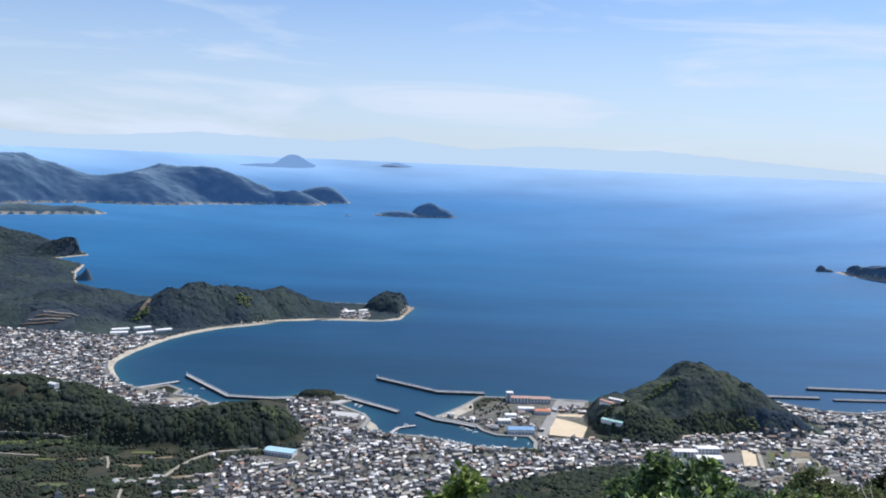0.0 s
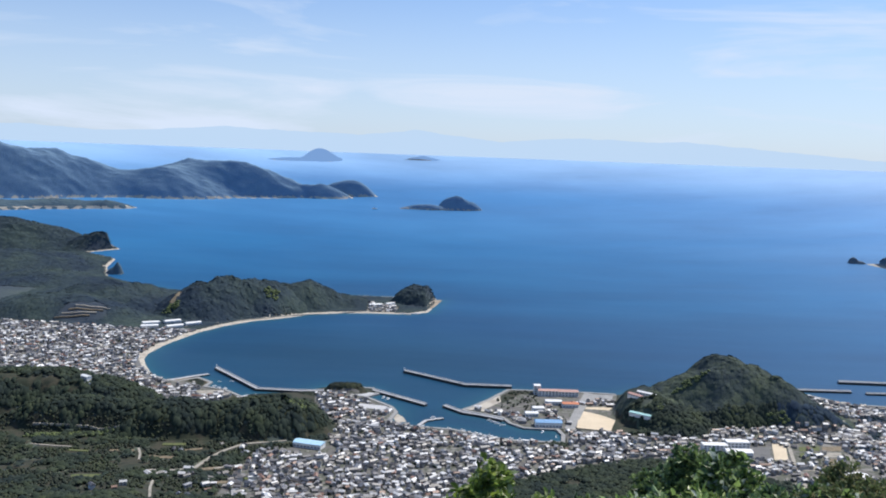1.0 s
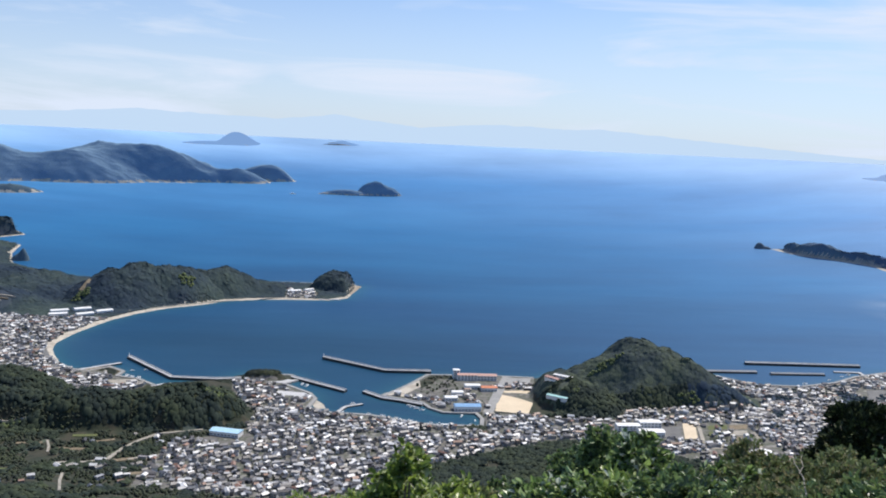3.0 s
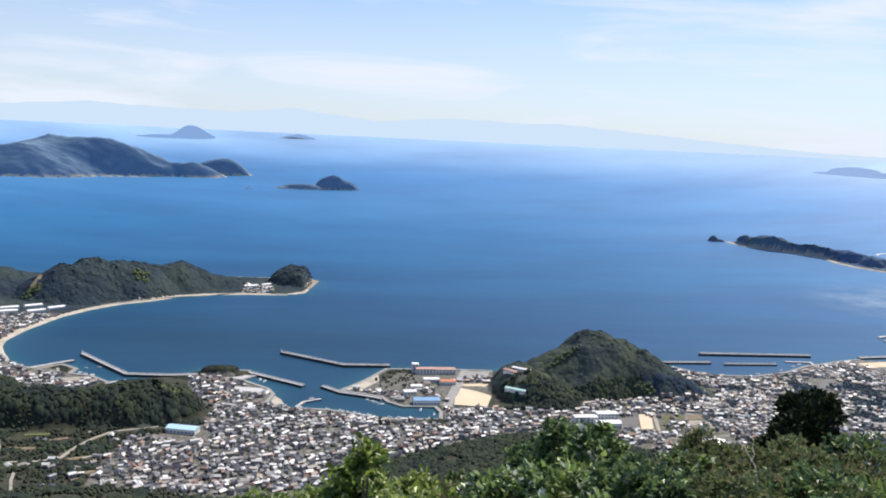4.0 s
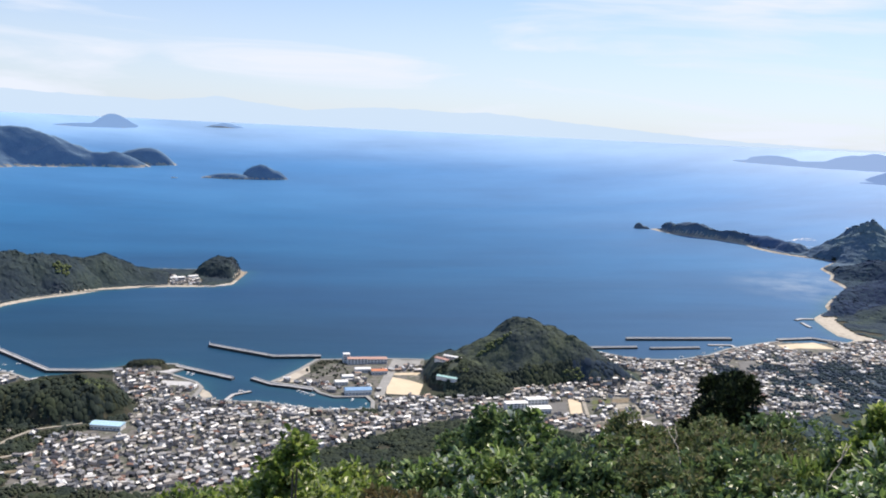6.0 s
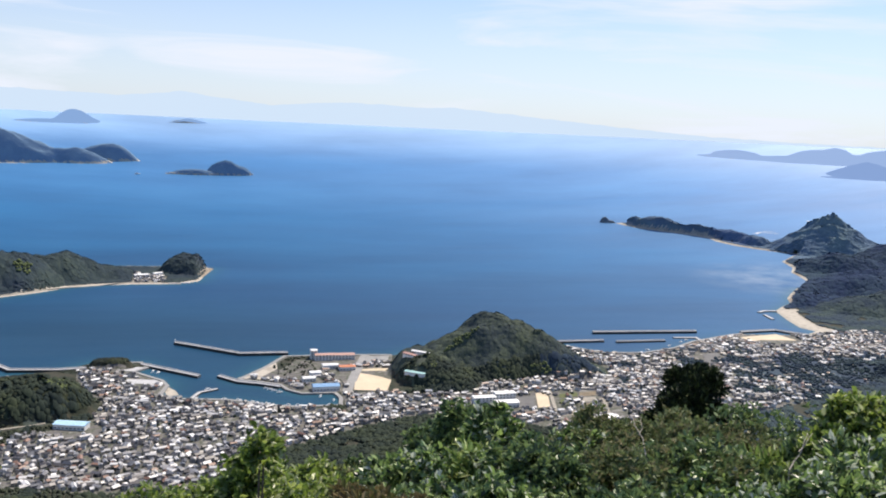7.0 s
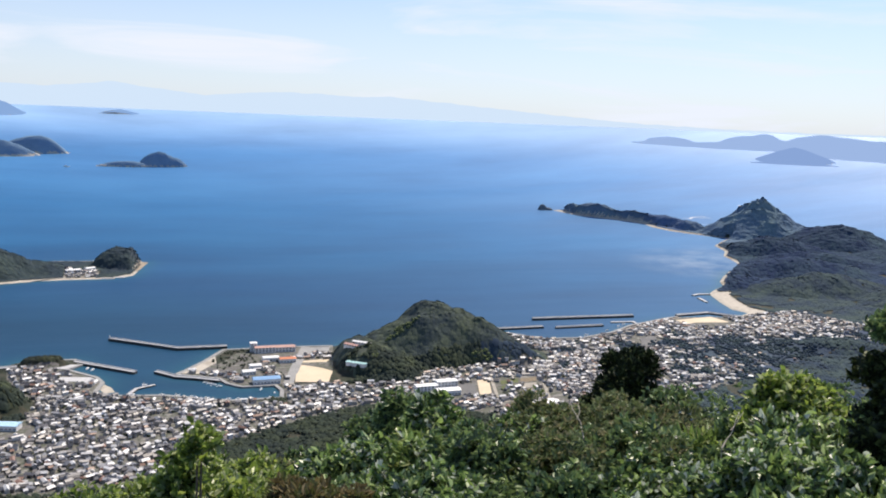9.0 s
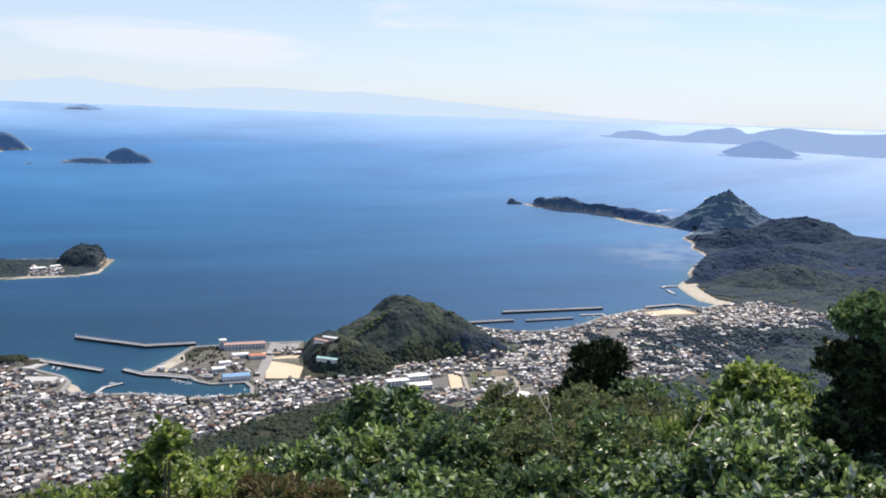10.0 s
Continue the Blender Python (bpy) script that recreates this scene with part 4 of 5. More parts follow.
def town_plots():
    """Places of the houses: crooked rows along the lanes."""
    rng = np.random.RandomState(21)
    out = []
    for px, py, turn, area in ((-100, 1150, 14, (-280, 700, 860, 1460)), (900, 1400, -18, (560, 1440, 1080, 1680)), (-750, 1650, 35, (-1260, -340, 1340, 1920)),
                               (120, 1420, 5, (50, 200, 1300, 1500)), (-220, 2250, 20, (-260, -170, 2190, 2300))):
        c, s = math.cos(radians(turn)), math.sin(radians(turn))
        u, v = np.meshgrid(np.arange(-900, 900, 8.2), np.arange(-900, 900, 8.0))
        u, v = u.ravel(), v.ravel()
        lane = (np.round(v / 8.0).astype(int) % 5 == 0) | (np.round(u / 8.2).astype(int) % 11 == 0)
        u = u + rng.uniform(-2.6, 2.6, u.size) + 5 * np.sin(v / 60)
        v = v + rng.uniform(-2.6, 2.6, v.size) + 6 * np.sin(u / 75)
        x, y = px + u * c - v * s, py + u * s + v * c
        ok = (x > area[0]) & (x < area[1]) & (y > area[2]) & (y < area[3]) & ~(lane & (rng.rand(u.size) < 0.6)) & (rng.rand(u.size) < 0.9)
        out.append(np.stack([x[ok], y[ok], np.full(ok.sum(), float(turn))], -1))
    p = np.concatenate(out)
    x, y = p[:, 0], p[:, 1]
    sd = shore(x, y)
    z, hill = ground(x, y, sd)
    az = np.degrees(np.arctan2(x, y))
    ok = (in_town(x, y) > 3) & (sd > 11) & (hill < 11) & (az > -29) & (az < 47.5)
    for bx, by, br in OPEN_PLOTS:
        ok &= np.hypot(x - bx, y - by) > br
    ok &= ~green_gap(x, y)
    ok &= ~((x > 440) & (x < 540) & (y > 1110) & (y < 1260) & (rng.rand(len(x)) < 0.75))
    # lone farmhouses and sheds among the orchards
    fx, fy = rng.uniform(-430, -215, 150), rng.uniform(885, 1165, 150)
    far = (in_town(fx, fy) < -5) & (in_town(fx, fy) > -150) & (rng.rand(150) < np.exp(in_town(fx, fy) / 60)) & off_tracks(fx, fy)
    fz, fh = ground(fx, fy)
    far &= (fh < 9)
    return np.concatenate([x[ok], fx[far]]), np.concatenate([y[ok], fy[far]]), np.concatenate([z[ok], fz[far]]), np.concatenate([p[ok, 2], np.full(far.sum(), 20.0)])


OPEN_PLOTS = [(-478, 1474, 28), (-420, 1408, 22), (208, 1365, 62), (205, 1480, 30), (370, 1205, 44), (443, 1218, 27), (416, 1210, 32), (430, 1190, 20), (-205, 1156, 32), (1065, 1608, 68), (853, 1452, 38),
              (157, 1472, 46), (-140, 1366, 26), (-172, 1440, 24), (165, 1396, 26), (127, 1304, 34), (108, 1356, 22), (182, 1300, 22), (78, 1420, 58), (80, 1470, 52)]


def build_town():
    bm = box(bmesh.new(), -0.85, -0.05, 0, 0.85, 0.05, 1.1)
    PANE = bpy.data.meshes.new("window")
    bm.to_mesh(PANE)
    bm.free()
    PANE.materials.append(GLASS)
    x, y, z, turn = town_plots()
    rng = np.random.RandomState(4)
    n = len(x)
    w, d, h = rng.gamma(5, 1.25, n).clip(3.6, 15), rng.uniform(3.2, 5.6, n), rng.choice([2.4, 2.8, 4.4, 5.2], n)
    rise = rng.uniform(1.0, 1.9, n)
    flat = rng.rand(n) < 0.14
    rise[flat] = 0.15
    ang = np.radians(turn + rng.choice([0, 90], n, p=[0.65, 0.35]) + rng.normal(0, 24, n))
    r = np.hypot(x, y)
    order = np.argsort(r)
    near = order[:300]
    for i in near:
        wall, roof = house_arrays(w[i], d[i], h[i], rise[i])
        ob = thing("house", "grey-tiled family house with pale walls in the dense town" if not flat[i] else "flat-roofed pale concrete house in the dense town",
                   "house", x[i], y[i], z[i], math.degrees(ang[i]), "houses of the town")
        side_wall = part_mesh("wall", mesh_from("wall", wall, [WALL_Q, WALL_T], [HOUSE_WALL], smooth=False), ob)
        for zw in (1.0, 3.3)[:1 if h[i] < 4 else 2]:
            for u in (-0.24, 0.24):
                for side in (-1, 1):
                    pane = part_mesh("window", PANE, side_wall)
                    pane.location = (u * w[i], side * d[i] / 2, zw)
        part_mesh("roof", mesh_from("roof", roof, [ROOF_Q, ROOF_T], [HOUSE_ROOF], smooth=False), ob)
    rest = order[300:]
    vs, q, t, qm, tm, base = [], [], [], [], [], 0
    for i in rest:
        c, s = math.cos(ang[i]), math.sin(ang[i])
        for k, (v, fq, ft) in enumerate(zip(house_arrays(w[i], d[i], h[i], rise[i]), (WALL_Q, ROOF_Q), (WALL_T, ROOF_T))):
            vs.append(np.stack([v[:, 0] * c - v[:, 1] * s + x[i], v[:, 0] * s + v[:, 1] * c + y[i], v[:, 2] + z[i]], -1))
            q.append(fq + base)
            t.append(ft + base)
            qm += [k] * len(fq)
            tm += [k] * len(ft)
            base += len(v)
    me = mesh_from("town_houses", np.concatenate(vs), [np.concatenate(q), np.concatenate(t)], [TOWN_WALL, TOWN_ROOF], qm + tm, False)
    tagged(new("town_houses", me), "crowded grey and white tiled houses of the harbour town", "houses", kind="stuff")
    # garden trees between the houses
    gx, gy = x + rng.uniform(-7, 7, n), y + rng.uniform(-7, 7, n)
    ex, ey = rng.uniform(560, 1420, 12000), rng.uniform(1100, 1520, 12000)
    more = green_gap(ex, ey) & (in_town(ex, ey) > 0) & (rough(ex, ey, 70, 44) > -0.35)
    for px, py, keep, leaf, text, k, span, high in ((gx, gy, rng.rand(n) < 0.5, CANOPY_DARK, "small dark garden trees between the houses", 12, (1.3, 3.2), 0.66),
                                        (ex, ey, more, CANOPY_FOOT, "hazy dark groves between the eastern houses", 13, (2.6, 4.6), 0.4)):
        keep = keep & (shore(px, py) > 12)
        crowns("garden_trees", px[keep], py[keep], ground(px[keep], py[keep])[0] + 0.6, rng.uniform(*span, keep.sum()), leaf, text, "trees", k, high)


build_town()


def park_shrubs():
    rng = np.random.RandomState(17)
    x, y = rng.uniform(40, 122, 240), rng.uniform(1385, 1506, 240)
    ok = (shore(x, y) > 8) & (rough(x, y, 40, 2) > -0.1) & (x > 55 + (1440 - y) * 0.1)
    x, y = x[ok], y[ok]
    crowns("park_shrubs", x, y, ground(x, y)[0] + 0.5, rng.uniform(1.2, 3.2, len(x)), ORCHARD, "rounded shrubs on the lawn of the harbour park", "shrubs", 33)


park_shrubs()


# ---- breakwaters, quays, roads, fields ----
def ribbon(pts, width, z0, z1, mat, name, parent=None, label=""):
    """A wall or slab of constant width along a line of places, mitred at its bends."""
    p = [Vector((a, b, 0)) for a, b in pts]
    left, right = [], []
    for i, c in enumerate(p):
        a = (c - p[i - 1]).normalized() if i else (p[1] - c).normalized()
        b = (p[i + 1] - c).normalized() if i + 1 < len(p) else a
        n = Vector((-(a + b).y, (a + b).x, 0)).normalized()
        k = width / 2 / max(0.4, n.dot(Vector((-a.y, a.x, 0))))
        left.append(c + n * k)
        right.append(c - n * k)
    n = len(p)
    if isinstance(z1, list):
        tops = z1
        bots = [t - z0 for t in tops]
    else:
        tops, bots = [z1] * n, [z0] * n
    v = [(c.x, c.y, bots[i]) for i, c in enumerate(left)] + [(c.x, c.y, bots[i]) for i, c in enumerate(right)]
    v += [(c.x, c.y, tops[i]) for i, c in enumerate(left)] + [(c.x, c.y, tops[i]) for i, c in enumerate(right)]
    f = []
    for i in range(n - 1):
        f += [(2 * n + i, 3 * n + i, 3 * n + i + 1, 2 * n + i + 1), (i, i + 1, n + i + 1, n + i), (i, 2 * n + i, 2 * n + i + 1, i + 1), (n + i, n + i + 1, 3 * n + i + 1, 3 * n + i)]
    f += [(0, n, 3 * n, 2 * n), (n - 1, 3 * n - 1, 4 * n - 1, 2 * n - 1)]
    me = mesh_from(name, v, [np.array(f)], [mat], smooth=False)
    bm = bmesh.new()
    bm.from_mesh(me)
    bmesh.ops.recalc_face_normals(bm, faces=bm.faces)
    bm.to_mesh(me)
    bm.free()
    if parent is not None:
        return part_mesh(name, me, parent, label)
    return new(name, me)


def breakwater(label, pts, width=7.0, top=3.4, parapet=1, lamp=False):
    """A concrete mole: footing, deck and a parapet along its seaward edge."""
    k = 1 - (top + parapet) / EYE.z
    pts = [(x * k, y * k) for x, y in pts]
    ob = thing("breakwater", label, "breakwater", group="breakwaters of the harbour")
    # reaches high up the sides: its dark colour stands for their shade
    ribbon(pts, width + 1.6, -6, top * 0.82, CONCRETE_DARK, "footing", ob, "dark footing, weedy below, with the side's shade in its colour")
    ribbon(pts, width, -6, top, CONCRETE, "deck", ob)
    if parapet:
        side = []
        for i, (x, y) in enumerate(pts):
            a, b = pts[max(0, i - 1)], pts[min(len(pts) - 1, i + 1)]
            t = Vector((b[0] - a[0], b[1] - a[1])).normalized()
            s = 1 if t.x > 0 else -1
            side.append((x - t.y * s * (width / 2 - 0.8), y + t.x * s * (width / 2 - 0.8)))
        ribbon(side, 1.2, top - 0.3, top + 1.3, CONCRETE, "parapet", ob)
    if lamp:
        x, y = pts[0]
        bm = bmesh.new()
        bmesh.ops.create_cone(bm, segments=12, radius1=1.1, radius2=0.7, depth=5, cap_ends=True, matrix=Matrix.Translation((x, y, top + 2.5)))
        part("harbour_light", bm, WHITE, ob, "small white harbour light")
    return ob


breakwater("long bent concrete breakwater off the harbour mouth", [(-113, 1631), (2, 1547), (84, 1549)], 6.0, 4.8, 1, True)
breakwater("angled concrete breakwater reaching from the beach town", [(-456, 1590), (-349, 1460), (-276, 1457), (-215, 1470)], 6.5, 4.4, 1, True)
breakwater("short mole beside the wooded knoll", [(-61, 1409), (-155, 1484)], 7, 4.0)
breakwater("curved mole of the inner harbour", [(-31, 1408), (-1, 1375), (30, 1362), (62, 1344)], 6.5, 3.8)
breakwater("low concrete mole at the foot of the round hill", [(707, 1618), (601, 1612)], 5.5, 4.0)
breakwater("long straight detached breakwater", [(714, 1692), (950, 1694)], 6, 5.2)
breakwater("low concrete breakwater inside the long one", [(730, 1608), (838, 1614)], 4.5, 3.6)
breakwater("breakwater beside the sports ground", [(1050, 1684), (1140, 1698), (1188, 1650)], 7, 4.0)
breakwater("stubby mole at the end of the beach", [(1270, 1893), (1238, 1894), (1216, 1881)], 8, 2.6, 0)
breakwater("stubby detached mole off the beach", [(1212, 1850), (1203, 1802)], 7, 2.2, 0)
breakwater("short jetty of the eastern quay", [(865, 1632), (915, 1630), (912, 1600)], 6, 2.0, 0)
breakwater("narrow pier at the beach town", [(-455, 1537), (-515, 1477)], 7, 2.4, 0)
breakwater("crooked fishing jetty in the inner harbour", [(-31, 1333), (-56, 1317), (-68, 1284)], 5, 1.9, 0)
breakwater("short jetty by the boat yard", [(-340, 1420), (-372, 1394)], 6, 2.0, 0)


quay = ribbon([(-230, 1486), (-155, 1480), (-143, 1448), (-161, 1424), (-115, 1375), (-104, 1346), (-111, 1300), (-84, 1279), (-17, 1270), (17, 1255), (49, 1239), (81, 1230),
               (143, 1233), (147, 1267), (141, 1294), (92, 1294), (72, 1314), (61, 1341), (0, 1371), (42, 1440), (76, 1509), (193, 1513), (262, 1509)], 6, -4, 2.6, PAVING, "quay")
tagged(quay, "pale concrete quay edge round the harbour", "quay", kind="structure")
quay = ribbon([(610, 1560), (660, 1508), (742, 1505), (820, 1538), (883, 1586), (993, 1638), (1034, 1652)], 6, -4, 2.6, PAVING, "quay")
tagged(quay, "pale concrete quay along the eastern town", "quay", kind="structure")
quay = ribbon([(-594, 1570), (-556, 1516), (-516, 1477), (-488, 1470), (-462, 1500), (-432, 1473), (-434, 1444), (-397, 1431), (-360, 1394)], 6, -4, 2.5, PAVING, "quay")
tagged(quay, "pale concrete quay of the western boat yard", "quay", kind="structure")


def flat_patch(name, label, corners, mat, lift=0.35, category="field"):
    """A level piece of ground with an edge, laid on the plain."""
    z = float(np.median([ground_at(x, y) for x, y in corners])) + lift
    bm = bmesh.new()
    lo = [bm.verts.new((x, y, z - 4)) for x, y in corners]
    hi = [bm.verts.new((x, y, z)) for x, y in corners]
    bm.faces.new(hi)
    n = len(corners)
    for i in range(n):
        bm.faces.new((lo[i], lo[(i + 1) % n], hi[(i + 1) % n], hi[i]))
    bmesh.ops.recalc_face_normals(bm, faces=bm.faces)
    me = bpy.data.meshes.new(name)
    bm.to_mesh(me)
    bm.free()
    me.materials.append(mat)
    return tagged(new(name, me), label, category, kind="structure")


flat_patch("ground_school_yard", "pale sandy school sports ground", [(189, 1412), (240, 1421), (244, 1380), (219, 1290), (170, 1300)], DIRT)
flat_patch("ground_sports", "pale sandy sports ground by the sea", [(1008, 1617), (1106, 1640), (1118, 1586), (1014, 1557)], DIRT)
flat_patch("ground_quay", "grey paved quay on the reclaimed land", [(211, 1498), (256, 1502), (238, 1426), (192, 1419)], PAVING)
flat_patch("ground_car_park", "grey asphalt car park by the school", [(404, 1236), (435, 1239), (418, 1182), (394, 1187)], ASPHALT)
flat_patch("ground_sand_lot", "small pale sandy lot", [(442, 1252), (462, 1254), (442, 1184), (423, 1182)], DIRT)
flat_patch("ground_depot", "grey paved depot yard in the eastern town", [(848, 1481), (893, 1500), (856, 1422), (816, 1410)], ASPHALT)
flat_patch("ground_lawn", "rough lawn and shrubs on the reclaimed land", [(62, 1462), (82, 1504), (120, 1504), (116, 1400), (60, 1392)], GRASS, 0.2)
flat_patch("ground_yard", "sandy waste ground beside the inner mole", [(-2, 1378), (42, 1436), (60, 1468), (62, 1400), (40, 1368)], SAND, 0.15)
flat_patch("ground_boat_yard", "brown earth boat yard on the western quay", [(-512, 1480), (-463, 1500), (-436, 1474), (-438, 1448), (-490, 1452)], PLOT_SOIL, 0.3)
flat_patch("ground_boat_yard", "pale brown gravel yard on the western quay", [(-440, 1416), (-400, 1426), (-380, 1400), (-424, 1386)], PATH, 0.3)
flat_patch("ground_cove_beach", "small sandy beach in the harbour corner", [(-118, 1306), (-100, 1344), (-86, 1330), (-96, 1296), (-106, 1284)], SAND, 0.3)
flat_patch("ground_fish_quay", "pale concrete fish quay", [(-232, 1478), (-196, 1462), (-190, 1432), (-250, 1440)], CONCRETE, 0.3)
flat_patch("ground_pale_lot", "pale concrete lot on the harbour front", [(-172, 1384), (-122, 1374), (-110, 1352), (-158, 1358)], CONCRETE, 0.4)
flat_patch("ground_pale_lot", "pale concrete lot on the harbour front", [(-160, 1424), (-146, 1446), (-188, 1456), (-200, 1434)], CONCRETE, 0.4)
flat_patch("ground_pier", "pale concrete landing on the headland", [(-168, 2207), (-118, 2216), (-122, 2238), (-172, 2226)], CONCRETE, 0.5)
flat_patch("ground_pale_lot", "pale lots between the pavilions on the headland", [(-262, 2212), (-190, 2222), (-190, 2252), (-262, 2242)], PATH, 0.5)
bar = ribbon([(-108, 1338), (-98, 1322), (-92, 1300)], 16, -2, 0.15, SAND, "ground_sand_bar")
tagged(bar, "yellow sand bar in the corner of the harbour", "sand bar", kind="structure")
for k in range(8):
    u0, u1 = (0.0, 0.47) if k % 2 else (0.53, 0.97)
    v0, v1 = (k // 2) * 0.25 + 0.02, (k // 2) * 0.25 + 0.2
    cs = []
    for u, v in ((u0, v0), (u1, v0), (u1, v1), (u0, v1)):
        cs.append((478 + 66 * u - 34 * v - 12 * u * v, 1246 + 12 * u - 110 * v - 6 * u * v))
    flat_patch("ground_plot", "brown and green vegetable plot between the houses", cs, (PLOT_SOIL, PLOT_CROP, PATH, PLOT_CROP, PLOT_SOIL, GRASS, PLOT_SOIL, PATH)[k], 0.3)


def road(pts, width, label, mat=ASPHALT, lift=0.9):
    fine = []
    for (ax, ay), (bx, by) in zip(pts, pts[1:]):
        n = max(1, int(math.hypot(bx - ax, by - ay) / 12))
        fine += [(ax + (bx - ax) * i / n, ay + (by - ay) * i / n) for i in range(n)]
    fine.append(pts[-1])
    zs = ground(np.array([p[0] for p in fine]), np.array([p[1] for p in fine]))[0]
    ob = ribbon(fine, width, 3, [z + lift for z in zs], mat, "road")
    return tagged(ob, label, "road", kind="structure")


for (fx, fy, fw, fd, ft), soil in zip(FIELDS, (PLOT_SOIL, PLOT_SOIL, PLOT_SOIL, PLOT_CROP, PLOT_SOIL, PLOT_CROP, PLOT_CROP, PLOT_CROP, PLOT_SOIL)):
    c, s = math.cos(radians(ft)), math.sin(radians(ft))
    road([(fx - c * fw / 2, fy - s * fw / 2), (fx, fy), (fx + c * fw / 2, fy + s * fw / 2)], fd, "small terraced field among the orchards", soil, 0.8)
road([(214, 1505), (160, 1300), (165, 1250)], 15, "wide grey harbour road", PAVING)
road([(165, 1250), (190, 1200), (210, 1120)], 7, "narrow town street")
road([(474, 1290), (469, 1266), (447, 1178), (428, 1086), (425, 1040)], 5.5, "pale town street", PATH)
road([(590, 1370), (575, 1334), (553, 1262), (506, 1115)], 5.5, "pale town street", PATH)
road([(610, 1290), (700, 1230), (780, 1180)], 8, "grey town street", ASPHALT)
road([(900, 1580), (960, 1470), (930, 1300), (900, 1200)], 7, "grey town street")
road([(1180, 1620), (1230, 1500), (1300, 1400)], 6, "pale town street", PATH)
road([(-640, 1800), (-628, 1640), (-560, 1500), (-500, 1460)], 9, "grey shore road behind the beach")
road([(-1000, 1700), (-800, 1620), (-640, 1600)], 6, "pale lane through the western town", PATH)
for pts, width, label in TRACKS:
    road(pts, width, label, PATH, 1.0)
for k in range(4):
    road([(-905 + 10 * k, 1900 + 13 * k), (-872 + 10 * k, 1908 + 13 * k), (-836 + 10 * k, 1922 + 13 * k)], 8, "brown earth terrace on the hillside", (PLOT_SOIL, PATH)[k % 2], 1.2)
road([(-697, 2050), (-690, 2070), (-688, 2092), (-694, 2104)], 11, "bare earth cutting in the saddle of the wooded hills", PLOT_SOIL, 1.4)
road([(-586, 1166), (-540, 1168), (-497, 1172), (-461, 1166)], 4, "pale lane at the foot of the wooded ridge", PATH, 1.2)
road([(-584, 1304), (-576, 1288), (-562, 1282), (-550, 1290)], 4, "curved pale drive below the cottage", CONCRETE, 1.4)
road([(-640, 1900), (-590, 1960), (-500, 2045), (-385, 2150), (-255, 2212)], 5, "shore road along the beach", PATH)


# ---- large buildings ----
def big_building(label, x, y, w, d, h, rise, turn, wall, roof, storeys=2, name="building"):
    """A hall or block: walls, a gabled or flat roof, rows of windows on its long sides."""
    ob = thing(name, label, "building", x, y, ground_at(x, y) + 0.4, turn, "large buildings")
    wv, rv = house_arrays(w, d, h, rise, 0.6, 5.0)
    side_wall = part_mesh("wall", mesh_from("wall", wv, [WALL_Q, WALL_T], [wall], smooth=False), ob)
    part_mesh("roof", mesh_from("roof", rv, [ROOF_Q, ROOF_T], [roof], smooth=False), ob)
    for s in range(storeys):
        z = 1.2 + s * (h - 0.8) / storeys
        n = max(2, int(w / 5))
        for side in (-1, 1):
            for i in range(n):
                cx = -w / 2 + (i + 0.5) * w / n
                y0 = side * d / 2
                part("window", box(bmesh.new(), cx - 1.6, y0 - 0.06, z, cx + 1.6, y0 + 0.06, z + 1.4), GLASS, side_wall)
    return ob


big_building("white school block with a faded red roof by the sea", 142, 1482, 34, 14, 9, 1.5, 4, WHITE, PINK_ROOF, 3, "school_block")
big_building("pink-roofed hall by the sea", 176, 1486, 34, 15, 8, 2.0, 2, WHITE, PINK_ROOF, 2, "hall")
big_building("white tower block beside the school", 124, 1490, 11, 11, 15, 0.4, 4, WHITE, WHITE, 4, "school_tower")
big_building("low hall with an orange roof", 172, 1412, 26, 13, 6, 1.6, 3, WHITE, RED_ROOF, 1, "hall")
big_building("long white low hall", 146, 1424, 26, 12, 6, 1.4, 3, WHITE, WHITE, 1, "hall")
big_building("fish market with a blue metal roof", 128, 1308, 40, 17, 7, 2.6, 4, WHITE, BLUE_ROOF, 1, "market_hall")
big_building("white storehouse on the quay", 106, 1356, 20, 12, 5, 1.6, 8, WHITE, WHITE, 1, "storehouse")
big_building("white storehouse on the quay", 118, 1382, 18, 11, 6, 1.6, 5, WHITE, WHITE, 1, "storehouse")
big_building("large white school building in the town", 350, 1214, 34, 13, 10, 0.3, 4, WHITE, WHITE, 3, "school_block")
big_building("large white school building in the town", 384, 1224, 32, 13, 12, 0.3, 4, WHITE, WHITE, 3, "school_block")
big_building("white gymnasium in the town", 378, 1196, 36, 16, 7, 2.2, 4, WHITE, WHITE, 1, "gymnasium")
big_building("long shed with a pale blue roof", -205, 1157, 40, 17, 6, 2.0, -14, WHITE, PALE_BLUE, 1, "shed")
big_building("long hall with an aqua metal roof among trees", 268, 1321, 34, 9, 1.2, 1.0, -36, WHITE, AQUA_ROOF, 0, "hall")
big_building("white-roofed shed in the saddle of the hill", 288, 1372, 36, 8, 3, 1.2, -38, WHITE, WHITE, 1, "shed")
big_building("white pavilion on the headland", -240, 2284, 36, 13, 5, 1.8, 30, WHITE, WHITE, 1, "pavilion")
big_building("white pavilion on the headland", -204, 2312, 26, 10, 5, 1.6, 40, WHITE, WHITE, 1, "pavilion")
big_building("white-roofed shed in the saddle of the hill", 268, 1366, 26, 9, 3, 1.4, -50, WHITE, PINK_ROOF, 1, "shed")
big_building("small white cottage with a curved drive on the hillside", -568, 1292, 15, 8, 4, 1.4, -30, WHITE, WHITE, 1, "cottage")
